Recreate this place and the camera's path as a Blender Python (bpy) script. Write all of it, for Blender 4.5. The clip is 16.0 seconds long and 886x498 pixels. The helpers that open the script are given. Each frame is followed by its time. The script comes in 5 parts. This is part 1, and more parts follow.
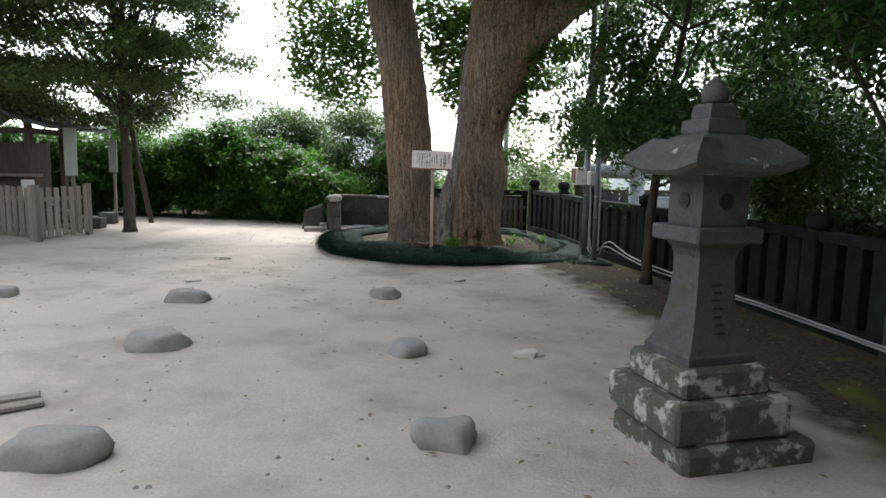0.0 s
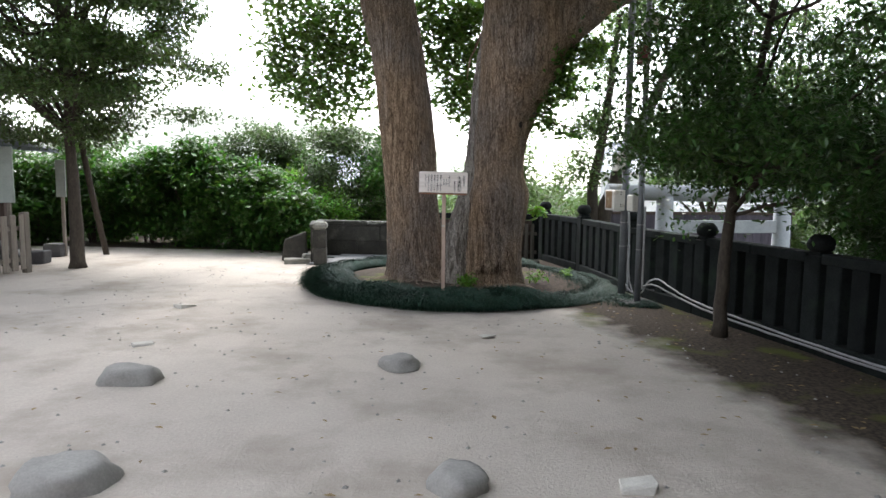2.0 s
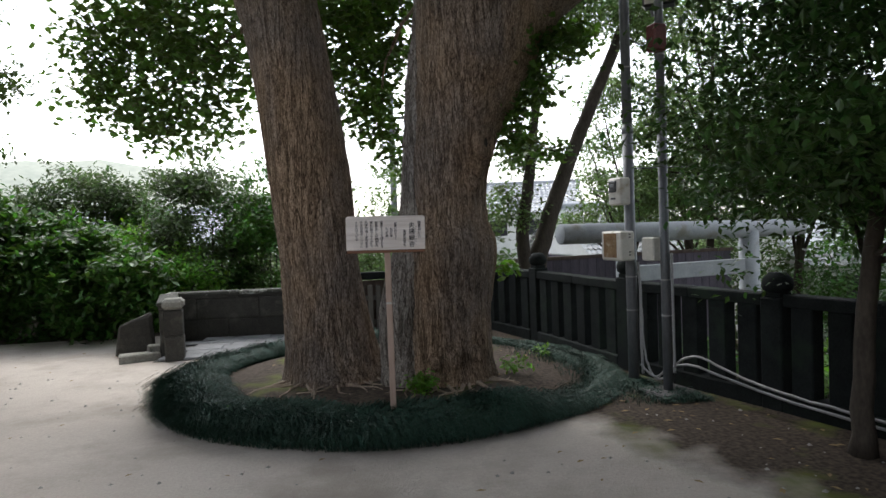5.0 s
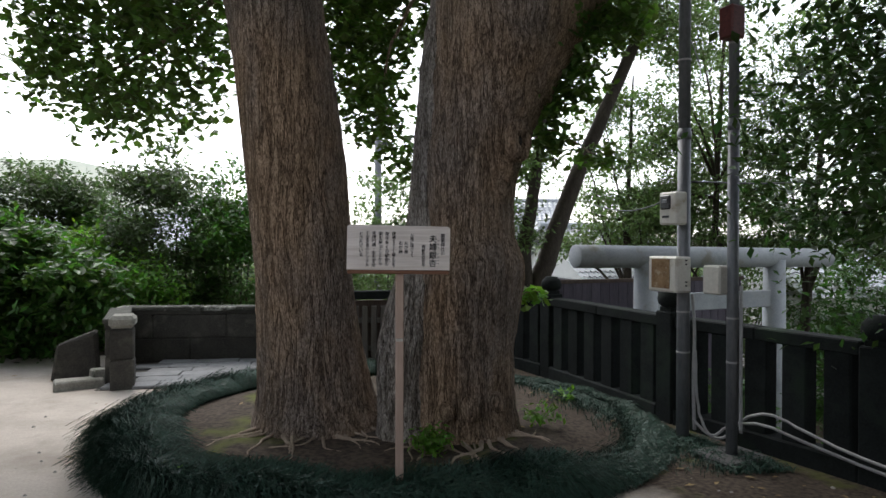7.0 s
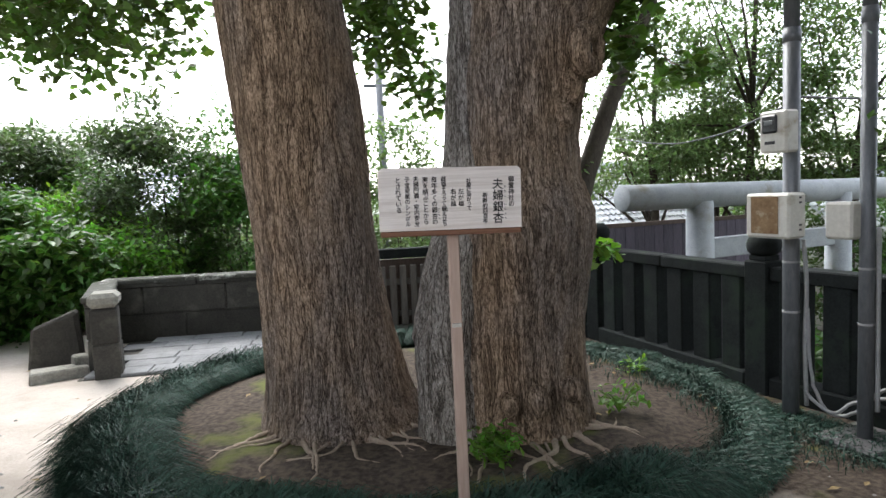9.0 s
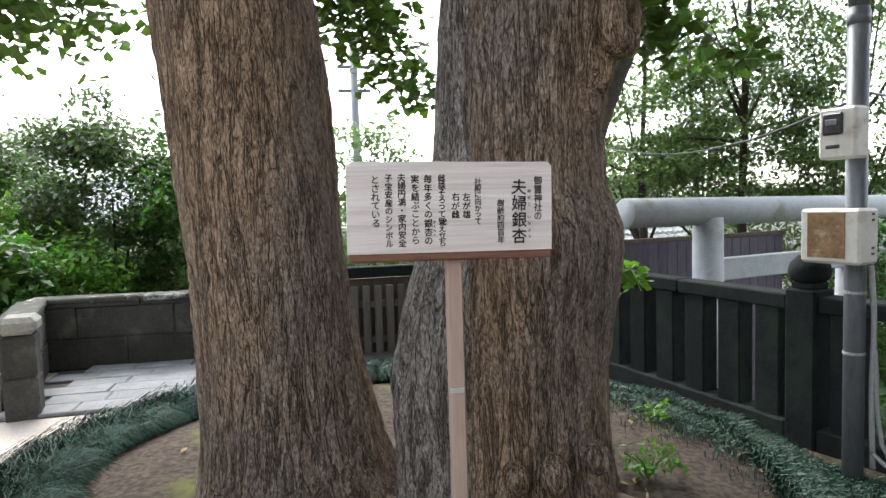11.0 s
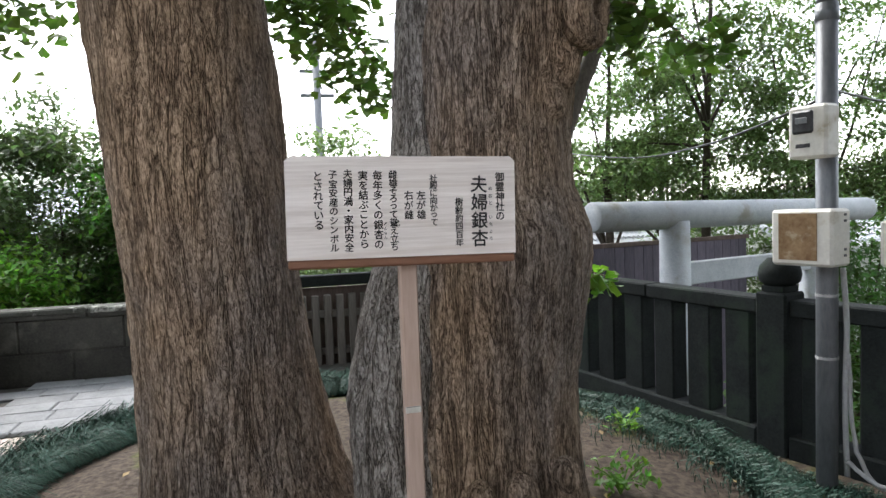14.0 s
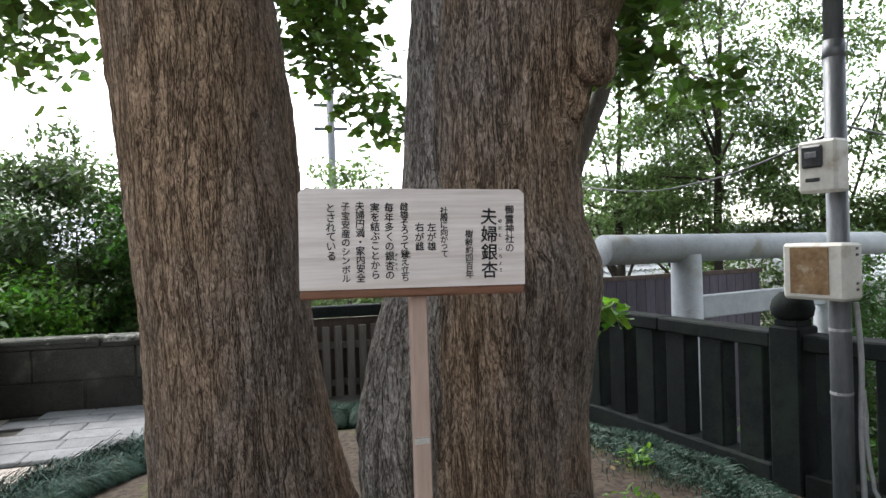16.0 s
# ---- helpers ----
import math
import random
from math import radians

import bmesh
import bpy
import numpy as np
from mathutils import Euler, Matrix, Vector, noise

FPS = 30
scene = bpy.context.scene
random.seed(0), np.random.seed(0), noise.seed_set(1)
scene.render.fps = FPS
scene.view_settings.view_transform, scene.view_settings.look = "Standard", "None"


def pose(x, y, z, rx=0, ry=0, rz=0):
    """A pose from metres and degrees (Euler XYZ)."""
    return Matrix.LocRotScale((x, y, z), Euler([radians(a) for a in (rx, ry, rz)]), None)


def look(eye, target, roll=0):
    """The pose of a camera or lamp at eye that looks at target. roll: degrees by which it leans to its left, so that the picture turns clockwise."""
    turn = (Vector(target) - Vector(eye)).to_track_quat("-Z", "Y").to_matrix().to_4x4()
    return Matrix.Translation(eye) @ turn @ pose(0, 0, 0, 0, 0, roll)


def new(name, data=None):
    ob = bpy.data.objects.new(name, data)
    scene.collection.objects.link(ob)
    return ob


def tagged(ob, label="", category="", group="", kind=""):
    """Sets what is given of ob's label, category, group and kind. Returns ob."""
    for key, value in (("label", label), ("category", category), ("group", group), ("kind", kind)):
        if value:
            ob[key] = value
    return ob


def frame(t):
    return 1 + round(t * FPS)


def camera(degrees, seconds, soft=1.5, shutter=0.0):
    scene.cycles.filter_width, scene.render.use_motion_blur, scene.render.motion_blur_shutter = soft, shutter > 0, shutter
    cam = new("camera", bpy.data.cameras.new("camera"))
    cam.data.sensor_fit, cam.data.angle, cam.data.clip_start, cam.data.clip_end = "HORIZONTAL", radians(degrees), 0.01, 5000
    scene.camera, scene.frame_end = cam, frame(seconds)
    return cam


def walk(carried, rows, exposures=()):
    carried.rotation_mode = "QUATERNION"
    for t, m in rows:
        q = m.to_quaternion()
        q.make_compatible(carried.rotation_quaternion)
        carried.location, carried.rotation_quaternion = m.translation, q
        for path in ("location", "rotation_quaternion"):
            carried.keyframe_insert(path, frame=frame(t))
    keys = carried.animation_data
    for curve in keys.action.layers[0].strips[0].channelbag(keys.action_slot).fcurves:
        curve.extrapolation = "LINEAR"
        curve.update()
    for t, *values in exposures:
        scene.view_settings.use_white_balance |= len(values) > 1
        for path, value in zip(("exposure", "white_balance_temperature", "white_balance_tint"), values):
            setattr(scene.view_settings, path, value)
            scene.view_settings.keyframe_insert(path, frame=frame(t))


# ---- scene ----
cam = camera(68.2, 16.0)
PATH = [
    (0, (1.243, -0.386, 1.528), (0.988, 1.581, 1.27), 1.0),
    (0.5, (1.026, 0.077, 1.548), (0.786, 2.053, 1.351), -0.9),
    (1, (0.811, 0.623, 1.529), (0.578, 2.602, 1.356), 0.7),
    (1.5, (0.631, 0.988, 1.576), (0.491, 2.97, 1.345), -0.3),
    (2, (0.522, 1.397, 1.607), (0.337, 3.377, 1.4), 0.6),
    (2.5, (0.219, 1.902, 1.592), (0.091, 3.889, 1.401), 0.1),
    (3, (0.049, 2.444, 1.619), (-0.066, 4.439, 1.535), -1.6),
    (3.5, (-0.116, 2.951, 1.582), (-0.162, 4.95, 1.542), -0.6),
    (4, (-0.263, 3.428, 1.652), (-0.105, 5.42, 1.576), -1.1),
    (4.2, (-0.285, 3.669, 1.629), (-0.118, 5.66, 1.553), -2.0),
    (6.5, (-0.663, 5.558, 1.623), (-0.319, 7.528, 1.586), -0.3),
    (7, (-0.625, 5.77, 1.627), (-0.3, 7.743, 1.604), 0.1),
    (7.5, (-0.602, 6.09, 1.627), (-0.362, 8.075, 1.58), -0.5),
    (8, (-0.695, 6.327, 1.633), (-0.461, 8.31, 1.522), -0.3),
    (8.5, (-0.762, 6.624, 1.635), (-0.427, 8.589, 1.472), -0.5),
    (9, (-0.742, 6.899, 1.627), (-0.422, 8.865, 1.447), -2.6),
    (11.5, (-0.639, 7.868, 1.601), (-0.218, 9.819, 1.464), -1.6),
    (12, (-0.609, 7.907, 1.599), (-0.174, 9.853, 1.446), -1.6),
    (12.5, (-0.597, 7.912, 1.593), (-0.16, 9.857, 1.432), -1.5),
    (13, (-0.594, 7.927, 1.584), (-0.148, 9.87, 1.425), -1.3),
    (13.5, (-0.594, 7.938, 1.578), (-0.128, 9.878, 1.431), -1.1),
    (14, (-0.587, 7.941, 1.58), (-0.092, 9.875, 1.457), -2.1),
    (14.5, (-0.574, 7.938, 1.58), (-0.066, 9.87, 1.493), -2.4),
    (15, (-0.579, 7.934, 1.579), (-0.092, 9.872, 1.488), -2.3),
    (15.5, (-0.586, 7.924, 1.573), (-0.1, 9.863, 1.499), -2.0),
    (16, (-0.59, 7.919, 1.579), (-0.124, 9.863, 1.555), -1.8),
]
walk(cam, [(t, look(eye, target, roll)) for t, eye, target, roll in PATH],
     [(0, 2.4), (1.5, 2.7), (2.5, 2.5), (3.5, 2.05), (4.2, 1.9), (7, 1.7), (8, 2.0), (9, 2.65), (11.5, 2.85), (14, 2.8), (16, 2.6)])
SKY = 0.125


# ---- world and sun ----
world = bpy.data.worlds.new("overcast_sky")
scene.world = world
world.use_nodes = True
wn, wl = world.node_tree.nodes, world.node_tree.links
sky = wn.new("ShaderNodeTexSky")
sky.sky_type, sky.sun_disc = "NISHITA", False
sky.sun_elevation, sky.sun_rotation = radians(52), radians(-18)
sky.dust_density, sky.air_density, sky.ozone_density = 1.0, 1.0, 1.0
pale = wn.new("ShaderNodeHueSaturation")
pale.inputs["Saturation"].default_value = 0.3
wl.new(sky.outputs[0], pale.inputs["Color"])
wl.new(pale.outputs[0], wn["Background"].inputs["Color"])
wn["Background"].inputs["Strength"].default_value = SKY
sun = new("sun", bpy.data.lights.new("sun", "SUN"))
sun.data.energy, sun.data.angle, sun.data.color = 0.6, radians(24), (1.0, 0.98, 0.95)
sun.matrix_world = look((-9, 23, 20), (-4, 8, 0))


# ---- materials ----
def material(name, base, second, scale=4.0, rough=0.8, metal=0.0, bump=0.3, fine=40.0, stretch=(1, 1, 1), third=None,
             third_scale=1.2, third_cut=(0.55, 0.68), depth=0.01, vary=0.0, island=False, through_light=0.0, spec=0.3):
    m = bpy.data.materials.new(name)
    m.use_nodes = True
    n, l = m.node_tree.nodes, m.node_tree.links
    bsdf = n["Principled BSDF"]
    bsdf.inputs["Roughness"].default_value, bsdf.inputs["Metallic"].default_value = rough, metal
    bsdf.inputs["Specular IOR Level"].default_value = spec
    geo = n.new("ShaderNodeNewGeometry")
    mapping = n.new("ShaderNodeMapping")
    mapping.inputs["Scale"].default_value = stretch
    l.new(geo.outputs["Position"], mapping.inputs["Vector"])

    def noise_at(s, detail=6.0):
        t = n.new("ShaderNodeTexNoise")
        t.inputs["Scale"].default_value, t.inputs["Detail"].default_value = s, detail
        t.inputs["Roughness"].default_value = 0.65
        l.new(mapping.outputs[0], t.inputs["Vector"])
        return t
    big, small = noise_at(scale), noise_at(fine)
    ramp = n.new("ShaderNodeValToRGB")
    ramp.color_ramp.elements[0].position, ramp.color_ramp.elements[1].position = 0.34, 0.66
    ramp.color_ramp.elements[0].color, ramp.color_ramp.elements[1].color = (*base, 1), (*second, 1)
    blend = n.new("ShaderNodeMath")
    blend.operation = "MULTIPLY_ADD"
    l.new(small.outputs["Fac"], blend.inputs[0])
    blend.inputs[1].default_value = 0.5
    half = n.new("ShaderNodeMath")
    half.operation = "MULTIPLY"
    half.inputs[1].default_value = 0.5
    l.new(big.outputs["Fac"], half.inputs[0])
    l.new(half.outputs[0], blend.inputs[2])
    l.new(blend.outputs[0], ramp.inputs["Fac"])
    colour = ramp.outputs["Color"]
    if third:
        patch = noise_at(third_scale, 8.0)
        cut = n.new("ShaderNodeMapRange")
        cut.inputs["From Min"].default_value, cut.inputs["From Max"].default_value = third_cut
        l.new(patch.outputs["Fac"], cut.inputs["Value"])
        mix = n.new("ShaderNodeMix")
        mix.data_type = "RGBA"
        l.new(cut.outputs[0], mix.inputs["Factor"])
        l.new(colour, mix.inputs["A"])
        mix.inputs["B"].default_value = (*third, 1)
        colour = mix.outputs["Result"]
    if vary:
        hsv = n.new("ShaderNodeHueSaturation")
        spread = n.new("ShaderNodeMapRange")
        spread.inputs["To Min"].default_value, spread.inputs["To Max"].default_value = 1 - vary, 1 + vary
        if island:
            l.new(geo.outputs["Random Per Island"], spread.inputs["Value"])
            tint = n.new("ShaderNodeMapRange")
            tint.inputs["To Min"].default_value, tint.inputs["To Max"].default_value = 0.475, 0.515
            l.new(geo.outputs["Random Per Island"], tint.inputs["Value"])
            l.new(tint.outputs[0], hsv.inputs["Hue"])
        else:
            info = n.new("ShaderNodeObjectInfo")
            l.new(info.outputs["Random"], spread.inputs["Value"])
        l.new(spread.outputs[0], hsv.inputs["Value"])
        l.new(colour, hsv.inputs["Color"])
        colour = hsv.outputs["Color"]
    l.new(colour, bsdf.inputs["Base Color"])
    if bump:
        b = n.new("ShaderNodeBump")
        b.inputs["Strength"].default_value, b.inputs["Distance"].default_value = bump, depth
        l.new(blend.outputs[0], b.inputs["Height"])
        l.new(b.outputs[0], bsdf.inputs["Normal"])
    if through_light:
        tr = n.new("ShaderNodeBsdfTranslucent")
        bright = n.new("ShaderNodeHueSaturation")
        bright.inputs["Value"].default_value, bright.inputs["Saturation"].default_value = 2.2, 1.1
        l.new(colour, bright.inputs["Color"])
        l.new(bright.outputs[0], tr.inputs["Color"])
        ms = n.new("ShaderNodeMixShader")
        ms.inputs["Fac"].default_value = through_light
        l.new(bsdf.outputs[0], ms.inputs[1])
        l.new(tr.outputs[0], ms.inputs[2])
        l.new(ms.outputs[0], n["Material Output"].inputs["Surface"])
    return m


def leaf_material(name, base, second, through_light=0.35, rough=0.45):
    return material(name, base, second, 1.2, rough, bump=0, fine=6, vary=0.45, island=True, through_light=through_light, spec=0.4)


M_SAND = material("packed_sand", (0.42, 0.375, 0.328), (0.57, 0.515, 0.455), 0.9, 0.95, bump=0.7, fine=45, depth=0.025,
                  third=(0.35, 0.305, 0.26), third_scale=0.8, third_cut=(0.48, 0.66), spec=0.15)
def with_soil(m, low, high, moss):
    """Adds dark bare soil to the sand wherever the mesh's soil layer says so, with a ragged edge."""
    n, l = m.node_tree.nodes, m.node_tree.links
    bsdf = n["Principled BSDF"]
    sand = bsdf.inputs["Base Color"].links[0].from_socket
    geo = n.new("ShaderNodeNewGeometry")
    att = n.new("ShaderNodeAttribute")
    att.attribute_name = "soil"

    def tex(scale):
        t = n.new("ShaderNodeTexNoise")
        t.inputs["Scale"].default_value, t.inputs["Detail"].default_value = scale, 7
        l.new(geo.outputs["Position"], t.inputs["Vector"])
        return t.outputs["Fac"]

    def mix(fac, p, q):
        x = n.new("ShaderNodeMix")
        x.data_type = "RGBA"
        for sock, val in (("Factor", fac), ("A", p), ("B", q)):
            if hasattr(val, "is_linked"):
                l.new(val, x.inputs[sock])
            else:
                x.inputs[sock].default_value = val
        return x.outputs["Result"]

    def span(src, a0, a1):
        x = n.new("ShaderNodeMapRange")
        x.inputs["From Min"].default_value, x.inputs["From Max"].default_value = a0, a1
        l.new(src, x.inputs["Value"])
        return x.outputs[0]
    add = n.new("ShaderNodeMath")
    add.operation = "MULTIPLY_ADD"
    l.new(tex(3.0), add.inputs[0])
    add.inputs[1].default_value = 0.7
    l.new(att.outputs["Fac"], add.inputs[2])
    soil = mix(span(tex(28), 0.35, 0.65), (*low, 1), (*high, 1))
    soil = mix(span(tex(1.6), 0.55, 0.66), soil, (*moss, 1))
    l.new(mix(span(add.outputs[0], 0.62, 1.0), sand, soil), bsdf.inputs["Base Color"])


with_soil(M_SAND, (0.036, 0.028, 0.022), (0.092, 0.072, 0.055), (0.1, 0.115, 0.03))
def bark_material(name="furrowed_ginkgo_bark", dark=(0.11, 0.087, 0.07), mid=(0.31, 0.252, 0.205), pale=(0.56, 0.475, 0.4), warmth=1.0):
    """Long narrow plates of bark between thin dark fissures, broken into small flakes."""
    m = bpy.data.materials.new(name)
    m.use_nodes = True
    n, l = m.node_tree.nodes, m.node_tree.links
    bsdf = n["Principled BSDF"]
    bsdf.inputs["Roughness"].default_value, bsdf.inputs["Specular IOR Level"].default_value = 0.92, 0.15
    geo = n.new("ShaderNodeNewGeometry")

    def tex(scale, stretch, detail=5.0, distortion=0.0):
        mp = n.new("ShaderNodeMapping")
        mp.inputs["Scale"].default_value = (1, 1, stretch)
        l.new(geo.outputs["Position"], mp.inputs["Vector"])
        t = n.new("ShaderNodeTexNoise")
        t.inputs["Scale"].default_value, t.inputs["Detail"].default_value = scale, detail
        t.inputs["Roughness"].default_value, t.inputs["Distortion"].default_value = 0.62, distortion
        l.new(mp.outputs[0], t.inputs["Vector"])
        return t

    def ridge(scale, stretch, distortion):
        """Small along the wandering lines where the noise crosses its middle."""
        t = tex(scale, stretch, 4.0, distortion).outputs["Fac"]
        a = n.new("ShaderNodeMath")
        a.operation = "SUBTRACT"
        l.new(t, a.inputs[0])
        a.inputs[1].default_value = 0.5
        b = n.new("ShaderNodeMath")
        b.operation = "ABSOLUTE"
        l.new(a.outputs[0], b.inputs[0])
        return b.outputs[0]

    def ramp(src, stops):
        r = n.new("ShaderNodeValToRGB")
        while len(r.color_ramp.elements) < len(stops):
            r.color_ramp.elements.new(0.5)
        for e, (p, col) in zip(r.color_ramp.elements, stops):
            e.position, e.color = p, (*col, 1)
        l.new(src, r.inputs["Fac"])
        return r.outputs["Color"]

    def mixed(kind, fac, p, q):
        x = n.new("ShaderNodeMix")
        x.data_type, x.blend_type = "RGBA", kind
        for sock, val in (("Factor", fac), ("A", p), ("B", q)):
            if hasattr(val, "is_linked"):
                l.new(val, x.inputs[sock])
            else:
                x.inputs[sock].default_value = val
        return x.outputs["Result"]
    flake = tex(110, 0.34, 7, 0.6).outputs["Fac"]
    broad = tex(1.5, 0.5, 4).outputs["Fac"]
    streak = tex(14, 0.1, 5, 0.3).outputs["Fac"]
    body = ramp(flake, [(0.3, dark), (0.5, mid), (0.72, pale)])
    body = mixed("MULTIPLY", 1.0, body, ramp(broad, [(0.4, (0.88, 0.88, 0.9)), (0.62, (1 + 0.15 * warmth, 1.0, 1 - 0.18 * warmth))]))
    body = mixed("MULTIPLY", 0.75, body, ramp(streak, [(0.34, (0.72, 0.7, 0.68)), (0.55, (1.1, 1.1, 1.1))]))
    fissure = ramp(ridge(17, 0.1, 0.5), [(0.0, (0.22, 0.2, 0.19)), (0.018, (0.7, 0.68, 0.66)), (0.05, (1, 1, 1))])
    scale_edge = ramp(ridge(44, 0.26, 1.0), [(0.0, (0.4, 0.38, 0.37)), (0.03, (1, 1, 1))])
    groove = mixed("MULTIPLY", 0.85, fissure, scale_edge)
    l.new(mixed("MULTIPLY", 0.85, body, groove), bsdf.inputs["Base Color"])
    high = n.new("ShaderNodeMath")
    high.operation = "MULTIPLY_ADD"
    l.new(flake, high.inputs[0])
    high.inputs[1].default_value = 0.6
    l.new(groove, high.inputs[2])
    bp = n.new("ShaderNodeBump")
    bp.inputs["Strength"].default_value, bp.inputs["Distance"].default_value = 1.0, 0.02
    l.new(high.outputs[0], bp.inputs["Height"])
    l.new(bp.outputs[0], bsdf.inputs["Normal"])
    return m


M_BARK = bark_material()
M_GREYBARK = bark_material("grey_ridged_bark", (0.12, 0.105, 0.092), (0.34, 0.31, 0.275), (0.58, 0.545, 0.5), 0.2)
M_ROOT = material("root_bark", (0.2, 0.15, 0.11), (0.36, 0.29, 0.22), 10, 0.9, bump=0.5, fine=50)
M_TRUNK = material("dark_bark", (0.03, 0.024, 0.019), (0.085, 0.07, 0.055), 9, 0.9, bump=0.8, fine=40, stretch=(1, 1, 0.4), depth=0.015)
M_FENCE = material("dark_mossy_stone", (0.007, 0.0085, 0.0085), (0.021, 0.0245, 0.024), 5, 0.9, bump=0.6, fine=60, depth=0.006,
                   third=(0.018, 0.027, 0.019), third_scale=2.5, vary=0.2, spec=0.12)
M_WALL = material("dark_wall_stone", (0.028, 0.027, 0.024), (0.075, 0.07, 0.06), 4, 0.9, bump=0.5, fine=50, depth=0.008,
                  third=(0.1, 0.095, 0.08), third_scale=3, vary=0.2)
M_CAP = material("lichened_stone_cap", (0.15, 0.145, 0.125), (0.34, 0.33, 0.29), 6, 0.9, bump=0.6, fine=45, depth=0.008,
                 third=(0.07, 0.075, 0.06), third_scale=3.0)
M_WALLCAP = material("mossy_cap_stone", (0.04, 0.04, 0.033), (0.1, 0.1, 0.085), 6, 0.9, bump=0.6, fine=45, depth=0.008,
                     third=(0.4, 0.4, 0.36), third_scale=5.0, third_cut=(0.58, 0.66))
M_PAVE = material("pale_paving", (0.14, 0.144, 0.15), (0.26, 0.262, 0.265), 6, 0.85, bump=0.6, fine=60, vary=0.1)
M_LANTERN = material("lantern_stone", (0.06, 0.058, 0.06), (0.125, 0.12, 0.122), 6, 0.9, bump=0.5, fine=70, depth=0.005,
                     third=(0.065, 0.075, 0.05), third_scale=3)
M_ROOFSTONE = material("lantern_roof_stone", (0.055, 0.056, 0.052), (0.12, 0.12, 0.11), 6, 0.9, bump=0.5, fine=70, depth=0.006, third=(0.4, 0.4, 0.36), third_scale=7, third_cut=(0.62, 0.66))
M_LICHEN = material("lichened_lantern_stone", (0.07, 0.072, 0.055), (0.14, 0.14, 0.11), 6, 0.9, bump=0.6, fine=60, depth=0.008,
                    third=(0.45, 0.44, 0.4), third_scale=6, third_cut=(0.52, 0.6))
M_ROCK = material("grey_cobble", (0.26, 0.25, 0.235), (0.4, 0.385, 0.36), 5, 0.9, bump=0.4, fine=60, depth=0.006, vary=0.15)
M_CHIP = material("pale_stone_chip", (0.42, 0.4, 0.36), (0.6, 0.58, 0.53), 12, 0.9, bump=0.4, fine=80, vary=0.2)
M_BOARD = material("pale_sign_wood", (0.6, 0.53, 0.475), (0.87, 0.81, 0.76), 5, 0.6, bump=0.35, fine=34, stretch=(0.14, 1, 3.6), depth=0.003,
                   third=(0.68, 0.59, 0.51), third_scale=2.2)
M_BOARD_EDGE = material("brown_board_edge", (0.13, 0.06, 0.035), (0.26, 0.13, 0.08), 8, 0.6, bump=0.3, fine=40, stretch=(0.2, 1, 2))
M_POST = material("pale_post_wood", (0.36, 0.255, 0.2), (0.49, 0.37, 0.305), 5, 0.65, bump=0.25, fine=40, stretch=(1.5, 1.5, 0.15), depth=0.003)
M_INK = material("black_ink", (0.012, 0.011, 0.011), (0.03, 0.028, 0.028), 20, 0.6, bump=0)
M_STEEL = material("galvanised_pipe", (0.12, 0.127, 0.137), (0.22, 0.228, 0.24), 3, 0.5, metal=0.4, bump=0.1, fine=50, stretch=(1, 1, 0.3))
M_PLASTIC = material("cream_plastic", (0.5, 0.48, 0.43), (0.64, 0.62, 0.56), 5, 0.45, bump=0.05, third=(0.35, 0.3, 0.22), third_scale=5)
M_RUST = material("rust_stain", (0.13, 0.07, 0.03), (0.3, 0.2, 0.11), 9, 0.85, bump=0.2, third=(0.42, 0.36, 0.26), third_scale=7)
M_DARK = material("dark_plastic", (0.02, 0.02, 0.022), (0.05, 0.05, 0.055), 10, 0.35, bump=0)
M_REDBOX = material("dull_red_box", (0.09, 0.025, 0.025), (0.16, 0.05, 0.045), 10, 0.5, bump=0)
M_CABLE = material("pale_conduit", (0.26, 0.26, 0.26), (0.38, 0.38, 0.37), 10, 0.5, bump=0.05)
M_BLACKCABLE = material("black_cable", (0.015, 0.015, 0.016), (0.03, 0.03, 0.03), 10, 0.5, bump=0)
M_TORII = material("grey_torii_stone", (0.26, 0.285, 0.3), (0.46, 0.48, 0.5), 4, 0.8, bump=0.3, fine=80, depth=0.004,
                   third=(0.24, 0.24, 0.2), third_scale=2)
M_ROOF = material("grey_roof_tile", (0.32, 0.34, 0.37), (0.48, 0.5, 0.53), 3, 0.5, bump=0.2, vary=0.15)
M_PLASTER = material("white_plaster", (0.66, 0.66, 0.64), (0.8, 0.8, 0.78), 2, 0.85, bump=0.1)
M_PURPLE = material("dark_weathered_boards", (0.055, 0.05, 0.065), (0.115, 0.1, 0.125), 5, 0.8, bump=0.3, stretch=(2, 2, 0.2), vary=0.2)
M_OLDWOOD = material("grey_weathered_wood", (0.17, 0.145, 0.12), (0.32, 0.28, 0.24), 6, 0.85, bump=0.4, fine=50, stretch=(2, 2, 0.2), vary=0.2)
# Darker copy of M_OLDWOOD: the gate's shade is put into the colour.
M_GATEWOOD = material("shaded_gate_wood", (0.08, 0.072, 0.064), (0.16, 0.145, 0.13), 6, 0.85, bump=0.4, fine=50, stretch=(2, 2, 0.2), vary=0.2)
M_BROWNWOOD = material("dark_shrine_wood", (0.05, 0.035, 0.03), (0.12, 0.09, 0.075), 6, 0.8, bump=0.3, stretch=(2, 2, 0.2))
M_COPPER = material("green_grey_roofing", (0.05, 0.065, 0.07), (0.1, 0.125, 0.13), 3, 0.6, bump=0.2)
M_SIGNPALE = material("faded_green_white_board", (0.3, 0.34, 0.3), (0.42, 0.46, 0.42), 4, 0.6, bump=0.1)
